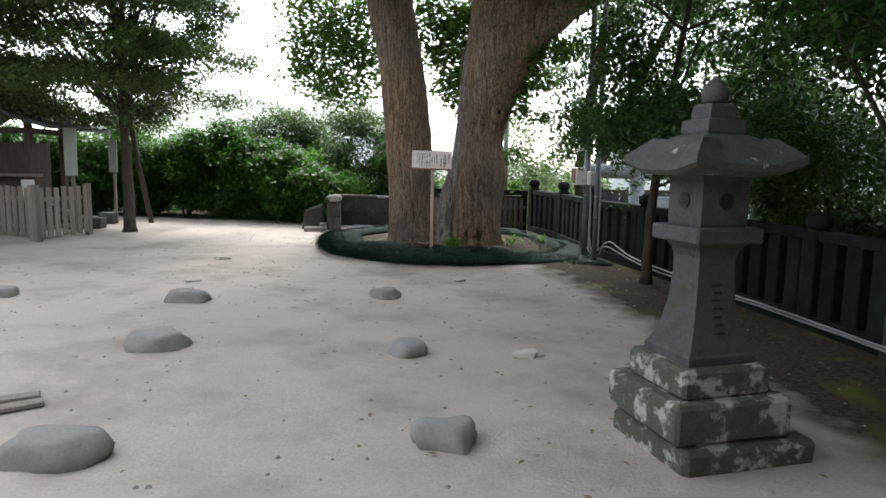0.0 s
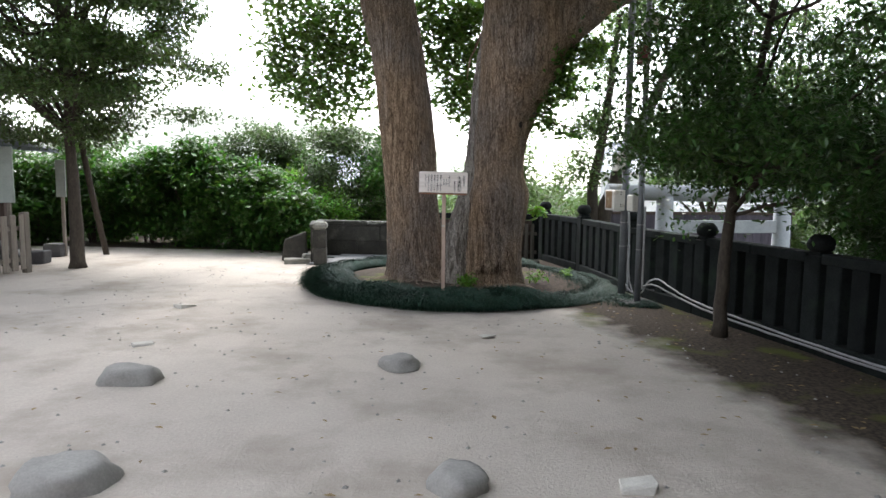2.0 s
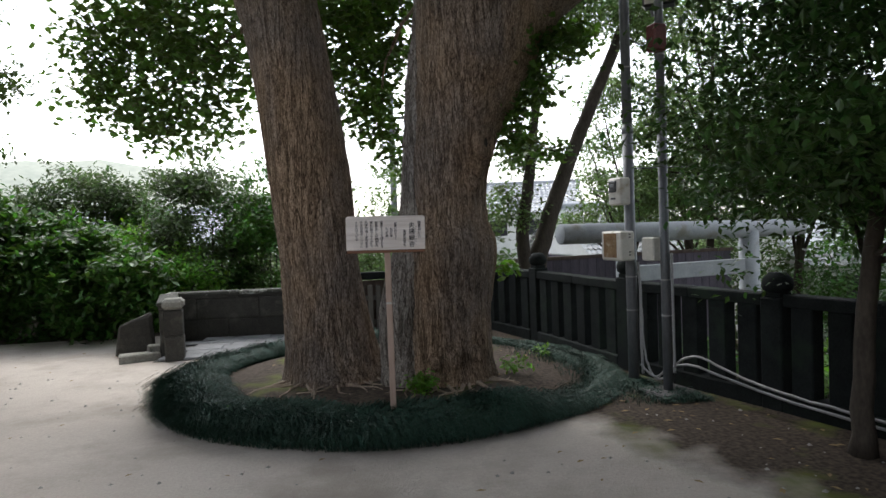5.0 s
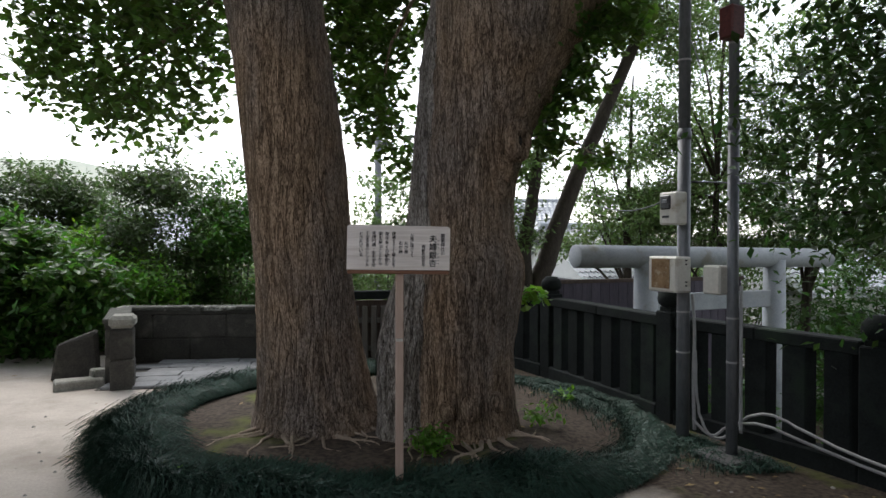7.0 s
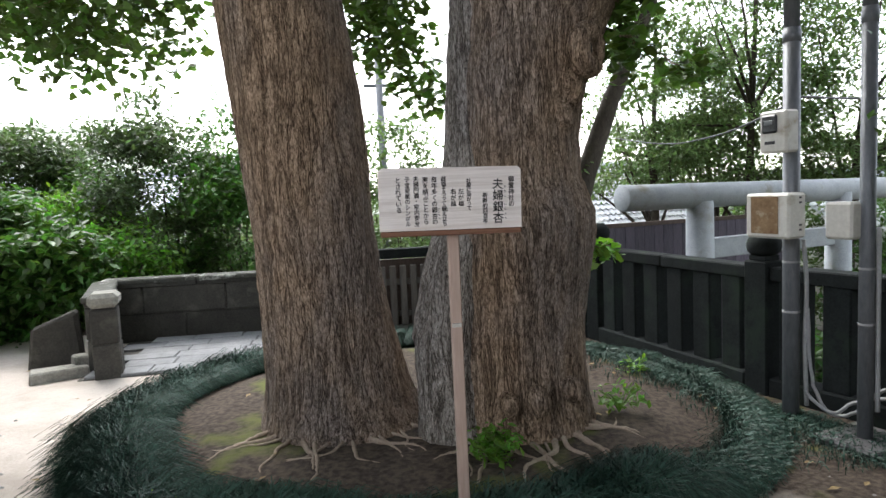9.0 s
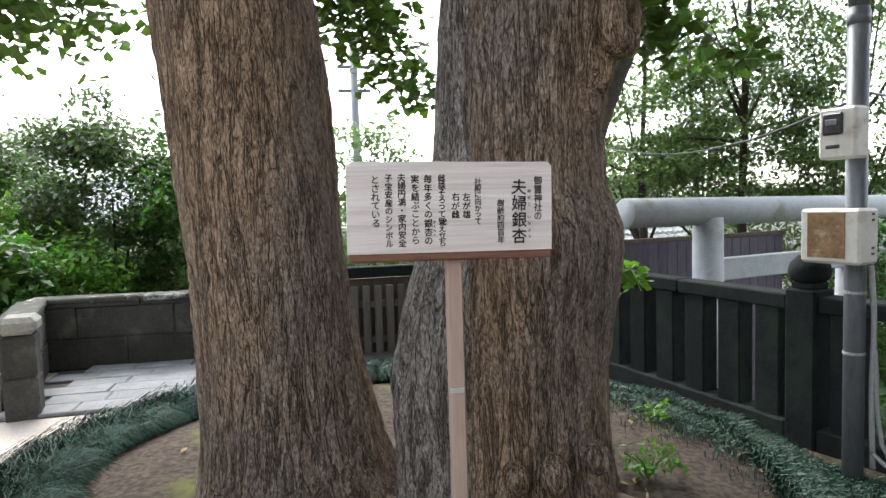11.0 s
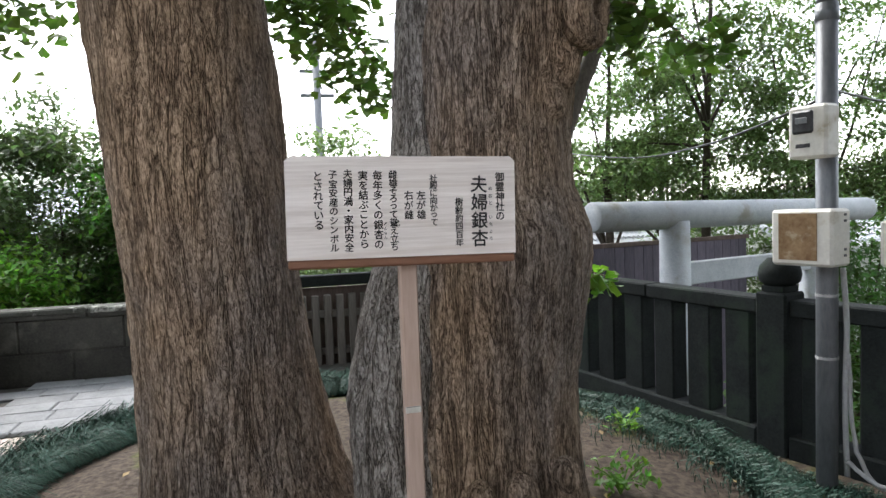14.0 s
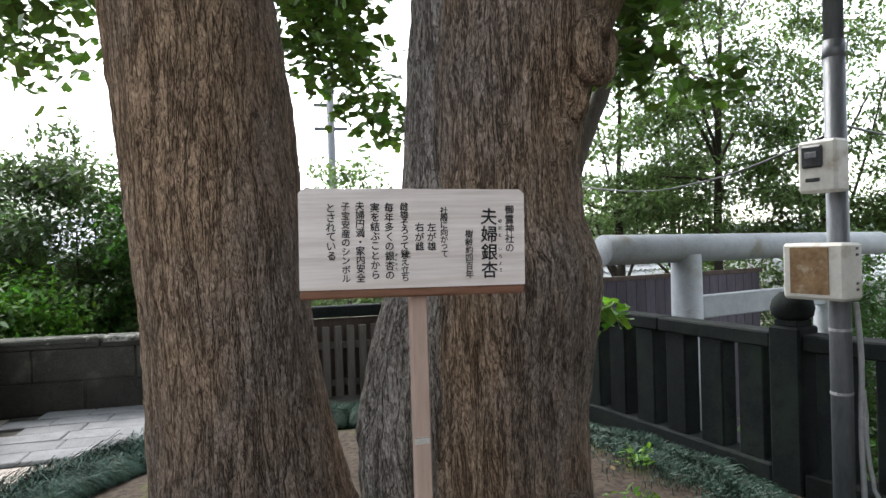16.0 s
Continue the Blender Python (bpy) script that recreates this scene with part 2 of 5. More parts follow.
M_GRASS = material("mondo_grass", (0.013, 0.036, 0.024), (0.037, 0.078, 0.056), 3, 0.5, bump=0, fine=8, vary=0.5, island=True, spec=0.15)
M_GINKGO = leaf_material("ginkgo_leaf", (0.04, 0.085, 0.016), (0.09, 0.16, 0.028), 0.24)
M_CAMELLIA = leaf_material("glossy_evergreen_leaf", (0.018, 0.05, 0.014), (0.055, 0.105, 0.025), 0.25, 0.32)
M_YARD = leaf_material("layered_evergreen_leaf", (0.024, 0.05, 0.013), (0.065, 0.1, 0.026), 0.25, 0.45)
M_HEDGE = leaf_material("hedge_leaf", (0.026, 0.075, 0.015), (0.065, 0.14, 0.026), 0.3)
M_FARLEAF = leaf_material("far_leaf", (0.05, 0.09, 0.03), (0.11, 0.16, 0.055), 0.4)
M_REDLEAF = leaf_material("dark_shrub_leaf", (0.03, 0.055, 0.02), (0.075, 0.11, 0.04), 0.35)
M_HERB = leaf_material("bright_herb_leaf", (0.06, 0.15, 0.025), (0.13, 0.26, 0.04), 0.4)
M_LITTER = material("fallen_leaf", (0.14, 0.09, 0.045), (0.36, 0.27, 0.12), 3, 0.8, bump=0, vary=0.4)
# Distance haze is painted into the hill's pale base colour.
M_HILL = material("haze_painted_hill", (0.4, 0.43, 0.36), (0.56, 0.57, 0.48), 0.12, 1.0, bump=0, fine=0.6)


# ---- mesh helpers ----
def finish(ob, bm, mat, smooth=False):
    me = bpy.data.meshes.new(ob if isinstance(ob, str) else ob.name)
    bm.to_mesh(me)
    bm.free()
    me.materials.append(mat)
    if smooth:
        me.polygons.foreach_set("use_smooth", [True] * len(me.polygons))
    return me


def thing(name, place, turn=0.0, label="", category="", group="", kind=""):
    e = new(name)
    e.matrix_world = pose(*place, 0, 0, turn)
    return tagged(e, label, category, group, kind)


def part(name, bm, mat, parent=None, label="", smooth=False):
    """Links a bmesh, in its parent's own space, as one mesh object."""
    ob = new(name, finish(name, bm, mat, smooth))
    ob.parent = parent
    return tagged(ob, label)


def solo(name, bm, mat, place=(0, 0, 0), turn=0.0, label="", category="", group="", kind="", smooth=False):
    ob = new(name, finish(name, bm, mat, smooth))
    ob.matrix_world = pose(*place, 0, 0, turn)
    return tagged(ob, label, category, group, kind)


def raw(name, verts, faces, mat, parent=None, label="", smooth=False, kind=""):
    me = bpy.data.meshes.new(name)
    me.from_pydata(verts, [], faces)
    me.materials.append(mat)
    if smooth:
        me.polygons.foreach_set("use_smooth", [True] * len(me.polygons))
    ob = new(name, me)
    ob.parent = parent
    return tagged(ob, label, kind=kind)


def box(sx, sy, sz, at=(0, 0, 0), bevel=0.008, turn=0.0, bm=None, jitter=0.0, taper=1.0):
    """A bevelled block whose base centre stands at the point."""
    bm2 = bmesh.new()
    bmesh.ops.create_cube(bm2, size=1)
    for v in bm2.verts:
        k = taper if v.co.z > 0 else 1.0
        v.co = Vector((v.co.x * sx * k, v.co.y * sy * k, (v.co.z + 0.5) * sz))
        v.co += Vector([random.uniform(-jitter, jitter) for _ in range(3)])
    if bevel:
        bmesh.ops.bevel(bm2, geom=bm2.edges[:], offset=min(bevel, sx / 3, sy / 3, sz / 3), segments=1, affect="EDGES")
    bm2.transform(pose(*at, 0, 0, turn))
    return join(bm, bm2)


def join(bm, other):
    if bm is None:
        return other
    me = bpy.data.meshes.new("scratch")
    other.to_mesh(me)
    other.free()
    bm.from_mesh(me)
    bpy.data.meshes.remove(me)
    return bm


def tube(points, radii, sides=10, bm=None, cap=True):
    """A round tube through the points, with one radius a point."""
    bm = bm or bmesh.new()
    pts = [Vector(p) for p in points]
    if not hasattr(radii, "__len__"):
        radii = [radii] * len(pts)
    rings = []
    side = None
    for i, p in enumerate(pts):
        way = (pts[min(i + 1, len(pts) - 1)] - pts[max(i - 1, 0)]).normalized()
        if side is None:
            side = way.orthogonal().normalized()
        side = (side - way * side.dot(way)).normalized()
        up = way.cross(side)
        rings.append([bm.verts.new(p + radii[i] * (math.cos(a) * side + math.sin(a) * up))
                      for a in [2 * math.pi * k / sides for k in range(sides)]])
    for a, b in zip(rings, rings[1:]):
        for k in range(sides):
            bm.faces.new((a[k], a[(k + 1) % sides], b[(k + 1) % sides], b[k]))
    if cap:
        bm.faces.new(rings[0][::-1])
        bm.faces.new(rings[-1])
    return bm


def bend(points, steps=6, wob=0.0):
    """A smooth line through the points."""
    p = [Vector(q) for q in points]
    out = []
    for i in range(len(p) - 1):
        a, b, c, d = p[max(i - 1, 0)], p[i], p[i + 1], p[min(i + 2, len(p) - 1)]
        for k in range(steps):
            t = k / steps
            q = 0.5 * ((2 * b) + (c - a) * t + (2 * a - 5 * b + 4 * c - d) * t * t + (3 * b - a - 3 * c + d) * t ** 3)
            out.append(q + Vector([random.uniform(-wob, wob) for _ in range(3)]))
    return out + [p[-1]]


def leaves(name, blobs, count, size, mat, parent=None, fan=False, seed=1, droop=0.3, label="", clump=14, spread=0.16):
    """A crown of many small folded leaves, gathered in sprigs inside ellipsoids (centre, radii)."""
    rng = np.random.default_rng(seed)
    vol = np.array([r[0] * r[1] * r[2] for _, r in blobs]) ** 0.75
    n_sprig = max(1, count // clump)
    pick = rng.choice(len(blobs), n_sprig, p=vol / vol.sum())
    cen = np.array([c for c, _ in blobs], float)[pick]
    rad = np.array([r for _, r in blobs], float)[pick]
    d = rng.normal(size=(n_sprig, 3))
    d /= np.linalg.norm(d, axis=1)[:, None]
    sprig = cen + d * rad * (rng.uniform(0.25, 1.0, n_sprig) ** 0.5)[:, None] * rng.uniform(0.8, 1.12, n_sprig)[:, None]
    p = np.repeat(sprig, clump, 0)
    p = p + rng.normal(size=p.shape) * spread * np.array([1, 1, 0.65])
    n = len(p)
    yaw = rng.uniform(0, 2 * np.pi, n)
    tilt = rng.normal(droop, 0.55, n)
    along = np.stack([np.cos(yaw) * np.cos(tilt), np.sin(yaw) * np.cos(tilt), -np.sin(tilt)], 1)
    across = np.stack([-np.sin(yaw), np.cos(yaw), rng.normal(0, 0.45, n)], 1)
    across /= np.linalg.norm(across, axis=1)[:, None]
    up = np.cross(along, across)
    s = size * rng.uniform(0.6, 1.25, n)[:, None]
    if fan:
        v = np.stack([p, p + s * (0.62 * along - 0.62 * across + 0.1 * up), p + s * (0.98 * along - 0.22 * across),
                      p + s * (0.82 * along - 0.05 * up), p + s * (0.98 * along + 0.22 * across), p + s * (0.62 * along + 0.62 * across + 0.1 * up)], 1)
        f = np.array([[0, 1, 2, 3], [0, 3, 4, 5]])
    else:
        v = np.stack([p, p + s * (0.5 * along - 0.27 * across + 0.08 * up), p + s * along, p + s * (0.5 * along + 0.27 * across + 0.08 * up)], 1)
        f = np.array([[0, 1, 2], [0, 2, 3]])
    k = v.shape[1]
    faces = (f[None] + (np.arange(n) * k)[:, None, None]).reshape(-1, f.shape[1])
    return raw(name, v.reshape(-1, 3).tolist(), faces.tolist(), mat, parent, label)


def cobble(name, place, sx, sy, sz, mat, turn=0, seed=0, label="", group="", category="stone", sides=(20, 12), flat=0.0):
    """A rounded, uneven stone, sunk a little in the ground."""
    bm = bmesh.new()
    bmesh.ops.create_uvsphere(bm, u_segments=sides[0], v_segments=sides[1], radius=1)
    for v in bm.verts:
        c = v.co.copy()
        q = 1 + 0.32 * noise.noise(c * 1.3 + Vector((seed * 3.1, 0, 0))) + 0.07 * noise.noise(c * 3.2 + Vector((0, seed, 0)))
        e = lambda w: math.copysign(abs(w) ** 0.8, w)
        v.co = Vector((e(c.x) * sx * 0.9 * q, e(c.y) * sy * q, min(e(c.z) * q, 1 - flat) * sz * 1.3))
    return solo(name, bm, mat, (place[0], place[1], place[2] + sz * 0.25), turn, label, category, group, smooth=True)


# ---- ground ----
RING = (-0.15, 11.5, 2.4, 2.2)


def smooth01(a):
    a = min(max(a, 0.0), 1.0)
    return a * a * (3 - 2 * a)


FENCE_LINE = [(1.36, 15.0), (1.95, 13.35), (2.39, 11.29), (2.98, 9.6), (3.55, 7.95), (4.02, 6.3), (4.45, 4.6), (4.85, 2.8), (5.15, 0.9), (5.4, -1.1), (5.6, -3.2)]


def fence_x(y):
    pts = sorted((p[1], p[0]) for p in FENCE_LINE)
    return float(np.interp(y, [p[0] for p in pts], [p[1] for p in pts]))


def height(x, y):
    """The shrine's terrace, its low mound round the trees, and the lower land beyond the fence and wall."""
    r = math.hypot((x - RING[0]) / RING[2], (y - RING[1]) / RING[3])
    h = 0.16 * smooth01((1.0 - r) / 0.4)
    out = x - fence_x(y) - 0.25
    if y > 14.0:
        out = max(out, 0) if x > -4 else 0
        out = max(out, (y - 15.4) if x > -3.2 else 0)
    drop = smooth01(out / 2.5) * 2.6
    far = smooth01((y - 18) / 14)
    return h + (0.02 * noise.noise(Vector((x * 0.5, y * 0.5, 0))) if r > 1.05 else 0.0) - max(drop, 2.6 * far)


def ground_sheet():
    xs = sorted(set([-900, -400, -150, -70, -40, -28, -20, 20, 28, 40, 70, 150, 400, 900] + [round(-14 + 0.2 * i, 3) for i in range(141)]))
    ys = sorted(set([-900, -400, -150, -60, -25, -12, 30, 36, 45, 60, 90, 150, 400, 900] + [round(-6 + 0.2 * i, 3) for i in range(166)]))
    verts = [(x, y, height(x, y)) for y in ys for x in xs]
    w = len(xs)
    faces = [(j * w + i, j * w + i + 1, (j + 1) * w + i + 1, (j + 1) * w + i) for j in range(len(ys) - 1) for i in range(w - 1)]
    ob = raw("ground", verts, faces, M_SAND, smooth=True)
    layer = ob.data.attributes.new("soil", "FLOAT", "POINT")
    values = []
    for x, y, z in verts:
        r = math.hypot((x - RING[0]) / RING[2], (y - RING[1]) / RING[3])
        near = 1 - smooth01((fence_x(y) - x - 0.6) / 1.9)
        values.append(max(smooth01((1.0 - r) / 0.08), near, 1.0 if z < -0.25 or y > 15.6 else 0.0))
    layer.data.foreach_set("value", values)
    tagged(ob, "pale packed sand yard scattered with leaves", "ground", kind="structure")


ground_sheet()


# ---- ginkgo trunks ----
def trunk_mesh(rows, lobes, seed, around=220, rise=0.022, relief=0.019, reach=1.0):
    """A furrowed trunk. rows: height, centre x, centre y, radius; lobes: angle, strength, height at which it fades."""
    rows = np.array(rows, float)
    zs = np.arange(rows[0, 0], rows[-1, 0], rise)
    verts, faces = [], []
    for z in zs:
        cx, cy, r = [float(np.interp(z, rows[:, 0], rows[:, k])) for k in (1, 2, 3)]
        for k in range(around):
            a = 2 * math.pi * k / around
            q = 1.0
            for ang, s, fade in lobes:
                q += s * math.exp(-max(z, 0) / fade) * max(0, math.cos(a - ang)) ** 3
            ca, sa = math.cos(a), math.sin(a)
            u = Vector((ca * r * 1.0 + seed, sa * r, z * 0.28))
            ridge = noise.noise(Vector((u.x * 9, u.y * 9, u.z * 6))) * 0.6 + (0.5 - abs(noise.noise(Vector((u.x * 16, u.y * 16, u.z * 12))))) * 0.9 \
                + 0.4 * noise.noise(Vector((u.x * 40, u.y * 40, u.z * 40)))
            swell = noise.noise(Vector((u.x * 2.2, u.y * 2.2, z * 0.9 + seed))) * 0.045
            rr = r * q + swell + relief * ridge * reach
            verts.append((cx + rr * ca, cy + rr * sa, z))
    for j in range(len(zs) - 1):
        for k in range(around):
            k2 = (k + 1) % around
            faces.append((j * around + k, j * around + k2, (j + 1) * around + k2, (j + 1) * around + k))
    return verts, faces


tree_1 = thing("ginkgo_tree", (0, 0, 0), label="tall ginkgo with leaning furrowed brown trunk, ringed by grass", category="tree", group="pair of ginkgo trees")
v, f = trunk_mesh([(-0.1, -0.74, 11.2, 0.49), (0.12, -0.745, 11.2, 0.475), (0.4, -0.78, 11.2, 0.445), (0.9, -0.84, 11.2, 0.418), (1.5, -0.885, 11.2, 0.395), (2.1, -0.935, 11.2, 0.405),
                   (2.9, -1.02, 11.2, 0.405), (3.5, -1.10, 11.2, 0.40), (4.3, -1.26, 11.2, 0.40), (6, -1.6, 11.25, 0.36), (9, -2.1, 11.4, 0.22), (10.5, -2.3, 11.4, 0.08)],
                  [(3.6, 0.3, 0.16), (4.6, 0.22, 0.14), (5.7, 0.35, 0.18), (0.6, 0.2, 0.2), (2.2, 0.25, 0.2)], 3.0)
raw("trunk", v, f, M_BARK, tree_1, "furrowed brown ginkgo bark", True)
tree_2 = thing("ginkgo_tree", (0, 0, 0), label="massive forked ginkgo with knotted brown trunk, ringed by grass", category="tree", group="pair of ginkgo trees")
v, f = trunk_mesh([(-0.1, 0.32, 10.85, 0.49), (0.1, 0.32, 10.85, 0.46), (0.4, 0.32, 10.85, 0.44), (0.8, 0.33, 10.85, 0.425), (1.1, 0.36, 10.85, 0.43), (1.35, 0.395, 10.85, 0.435), (1.47, 0.4, 10.85, 0.425),
                   (1.66, 0.4, 10.85, 0.37), (1.9, 0.41, 10.85, 0.362), (2.1, 0.43, 10.85, 0.375), (2.3, 0.46, 10.85, 0.4), (2.55, 0.52, 10.85, 0.425), (2.87, 0.6, 10.85, 0.49), (3.2, 0.72, 10.85, 0.57),
                   (3.6, 0.8, 10.85, 0.62), (4.2, 0.8, 10.85, 0.56), (5, 0.72, 10.9, 0.47), (7, 0.6, 11.0, 0.35), (10, 0.5, 11.2, 0.15)],
                  [(4.7, 0.15, 0.15), (5.9, 0.2, 0.12), (0.4, 0.2, 0.2), (1.8, 0.2, 0.3)], 8.0)
raw("trunk", v, f, M_BARK, tree_2, "furrowed brown ginkgo bark", True)
v, f = trunk_mesh([(-0.1, -0.06, 10.72, 0.26), (0.15, -0.08, 10.72, 0.23), (0.45, -0.11, 10.73, 0.205), (0.75, -0.11, 10.75, 0.2), (1.0, -0.06, 10.78, 0.19), (1.3, 0.02, 10.82, 0.18), (1.7, 0.11, 10.88, 0.17),
                   (2.2, 0.15, 10.92, 0.165), (3.0, 0.25, 10.95, 0.18), (4.0, 0.35, 10.95, 0.16), (5.5, 0.3, 11.1, 0.1)],
                  [(3.6, 0.25, 0.2), (4.6, 0.2, 0.15)], 14.0, 110, 0.02, 0.03)
raw("side_stem", v, f, M_GREYBARK, tree_2, "pale grey ridged stem grown against the trunk", True)


def limb(points, r0, r1, parent, mat=M_BARK, sides=14, name="limb"):
    p = bend(points, 6, 0.015)
    bm = tube(p, [r0 + (r1 - r0) * (i / (len(p) - 1)) ** 0.8 for i in range(len(p))], sides)
    for q in bm.verts:
        q.co += Vector((0.02 * noise.noise(q.co * 6), 0.02 * noise.noise(q.co * 6 + Vector((5, 0, 0))), 0))
    return part(name, bm, mat, parent, smooth=True)


limb([(0.66, 10.85, 2.85), (0.9, 10.84, 3.25), (1.3, 10.8, 3.78), (2.0, 10.7, 4.28), (3.0, 10.5, 4.85), (4.4, 10.2, 5.9), (5.6, 9.8, 7.0)], 0.44, 0.16, tree_2, sides=28)
limb([(0.7, 11, 4.4), (0.2, 10.2, 5.4), (-0.3, 9.0, 6.2), (-0.6, 7.6, 6.8)], 0.2, 0.06, tree_2)
limb([(0.75, 10.9, 5.0), (1.1, 12.2, 6.0), (1.4, 14, 6.8)], 0.2, 0.06, tree_2)
limb([(-1.3, 11.2, 4.6), (-2.2, 11.0, 5.3), (-3.4, 10.8, 5.6), (-4.6, 10.6, 5.5)], 0.15, 0.04, tree_1)
limb([(-1.4, 11.2, 5.0), (-1.9, 9.8, 5.9), (-2.4, 8.4, 6.4)], 0.14, 0.04, tree_1)
limb([(-1.5, 11.3, 5.4), (-2.0, 12.8, 6.0), (-2.6, 14.4, 6.0)], 0.14, 0.04, tree_1)


# the knot hole, roots and burls of the forked tree
def knot():
    bm = bmesh.new()
    segs, rings = 20, 10
    grid = []
    for i in range(segs):
        a = 2 * math.pi * i / segs
        grid.append([])
        for j in range(rings):
            b = 2 * math.pi * j / rings
            w = 0.054 + 0.018 * noise.noise(Vector((math.cos(a) * 2, math.sin(a) * 2, 3)))
            rr = 0.092 + w * math.cos(b)
            grid[-1].append(bm.verts.new((rr * math.cos(a) * 0.85, -w * math.sin(b) * 1.2, rr * math.sin(a) * 1.1)))
    for i in range(segs):
        for j in range(rings):
            bm.faces.new((grid[i][j], grid[(i + 1) % segs][j], grid[(i + 1) % segs][(j + 1) % rings], grid[i][(j + 1) % rings]))
    bm.transform(pose(0.7, 10.45, 2.37, 0, 0, 38))
    part("knot", bm, M_BARK, tree_2, "ring-shaped bark knot round a hollow", True)
    # Solid dark ball that paints the shade inside the knot hole.
    bm = bmesh.new()
    bmesh.ops.create_uvsphere(bm, u_segments=14, v_segments=8, radius=0.055)
    bm.transform(pose(0.7, 10.45, 2.37, 0, 0, 38) @ Matrix.Diagonal((0.8, 0.5, 1.1, 1)))
    part("hollow", bm, M_TRUNK, tree_2, "dark ball painting the shade inside the knot", True)
    for x, y, z, r in [(0.33, 10.37, 0.42, 0.07), (0.17, 10.42, 0.4, 0.06), (0.55, 10.42, 0.45, 0.06), (0.62, 10.56, 2.2, 0.1), (0.57, 10.55, 2.04, 0.08), (0.5, 10.54, 1.88, 0.06)]:
        bm = bmesh.new()
        bmesh.ops.create_icosphere(bm, subdivisions=3, radius=r)
        for q in bm.verts:
            q.co *= 1 + 0.25 * noise.noise(q.co * 14)
            q.co.z *= 1.35
        bm.transform(Matrix.Translation((x, y, z)))
        part("burl", bm, M_BARK, tree_2, smooth=True)


knot()
random.seed(11)


def roots(tree, cx, cy, r, count, a0, a1):
    for i in range(count):
        a = a0 + (a1 - a0) * (i + random.uniform(-0.3, 0.3)) / max(1, count - 1)
        x, y = cx + r * math.cos(a), cy + r * math.sin(a)
        p = [(x, y, height(x, y) + 0.02)]
        n = random.randint(3, 6)
        for k in range(n):
            a += random.uniform(-0.8, 0.8)
            x, y = x + 0.11 * math.cos(a), y + 0.11 * math.sin(a)
            p.append((x, y, height(x, y) + 0.004 - 0.005 * k))
        q = bend(p, 4, 0.004)
        r0 = random.uniform(0.009, 0.021)
        part("root", tube(q, [r0 * (1 - 0.75 * j / len(q)) for j in range(len(q))], 7), M_ROOT, tree, "pale surface root", True)


roots(tree_1, -0.74, 11.2, 0.52, 15, math.radians(205), math.radians(325))
roots(tree_2, 0.3, 10.85, 0.5, 15, math.radians(220), math.radians(330))


# ---- grass ring ----
def grass_ring():
    """Arching blades in a broad soft ring, with low sparse grass up to the fence."""
    rng = np.random.default_rng(5)
    n = 70000
    th = rng.uniform(0, 2 * np.pi, n)
    q = 0.77 + 0.23 * rng.beta(1.3, 1.3, n)
    wob = 1 + 0.012 * np.sin(th * 3 + 1) + 0.008 * np.sin(th * 7)
    x = RING[0] + RING[2] * q * wob * np.cos(th)
    y = RING[1] + RING[3] * q * wob * np.sin(th)
    m = 9000
    fy = rng.uniform(9.9, 13.2, m)
    fx = np.array([fence_x(b) for b in fy]) - 0.3 - np.abs(rng.normal(0, 0.3, m))
    x, y, th, q = np.append(x, fx), np.append(y, fy), np.append(th, rng.uniform(0, 6.28, m)), np.append(q, np.full(m, 0.79))
    keep = x < np.array([fence_x(b) for b in y]) - 0.24
    side_grass = np.arange(len(x)) >= len(x) - m
    keep &= side_grass | (x < 0.9) | (q > 0.9 - 0.06 * rng.random(len(x)))
    x, y, th, q = x[keep], y[keep], th[keep], q[keep]
    n = len(x)
    tuft = np.array([noise.noise(Vector((a * 4, b * 4, 0))) for a, b in zip(x, y)])
    out = np.where(rng.random(n) < 0.66, np.sign(q - 0.88), rng.choice([-1, 1], n))
    lean = np.where(out > 0, th, th + np.pi) + rng.normal(0, 0.9, n) + tuft
    side = np.clip((x - 0.7) / 0.6, 0, 1)
    tall = (0.07 + 0.10 * (1 - ((q - 0.885) / 0.115) ** 2)) * (1 - 0.55 * side) * rng.uniform(0.7, 1.25, n) * (1 + 0.35 * tuft)
    far = tall * rng.uniform(0.5, 1.6, n)
    dx, dy = np.cos(lean), np.sin(lean)
    wx, wy = -dy, dx
    z0 = np.array([height(a, b) for a, b in zip(x, y)])
    verts = []
    for s, up, w in ((0, 0, 0.002), (0.3, 0.8, 0.0026), (0.75, 1.0, 0.0022), (1.2, 0.62, 0.0006)):
        for sg in (-1, 1):
            verts.append(np.stack([x + dx * far * s + sg * wx * w, y + dy * far * s + sg * wy * w, z0 + tall * up + sg * 0.0012], 1))
    v = np.stack(verts, 1)
    f = np.array([[0, 1, 3, 2], [2, 3, 5, 4], [4, 5, 7, 6]])
    faces = (f[None] + (np.arange(n) * 8)[:, None, None]).reshape(-1, 4)
    ob = raw("grass_ring", v.reshape(-1, 3).tolist(), faces.tolist(), M_GRASS)
    tagged(ob, "ring of dark blue-green mondo grass round the ginkgos", "grass", kind="stuff")


grass_ring()

# ---- the sign ----
sign = thing("wooden_sign", (-0.255, 9.64, 0), 0, "pale wooden sign on a post with black brush lettering", "sign")


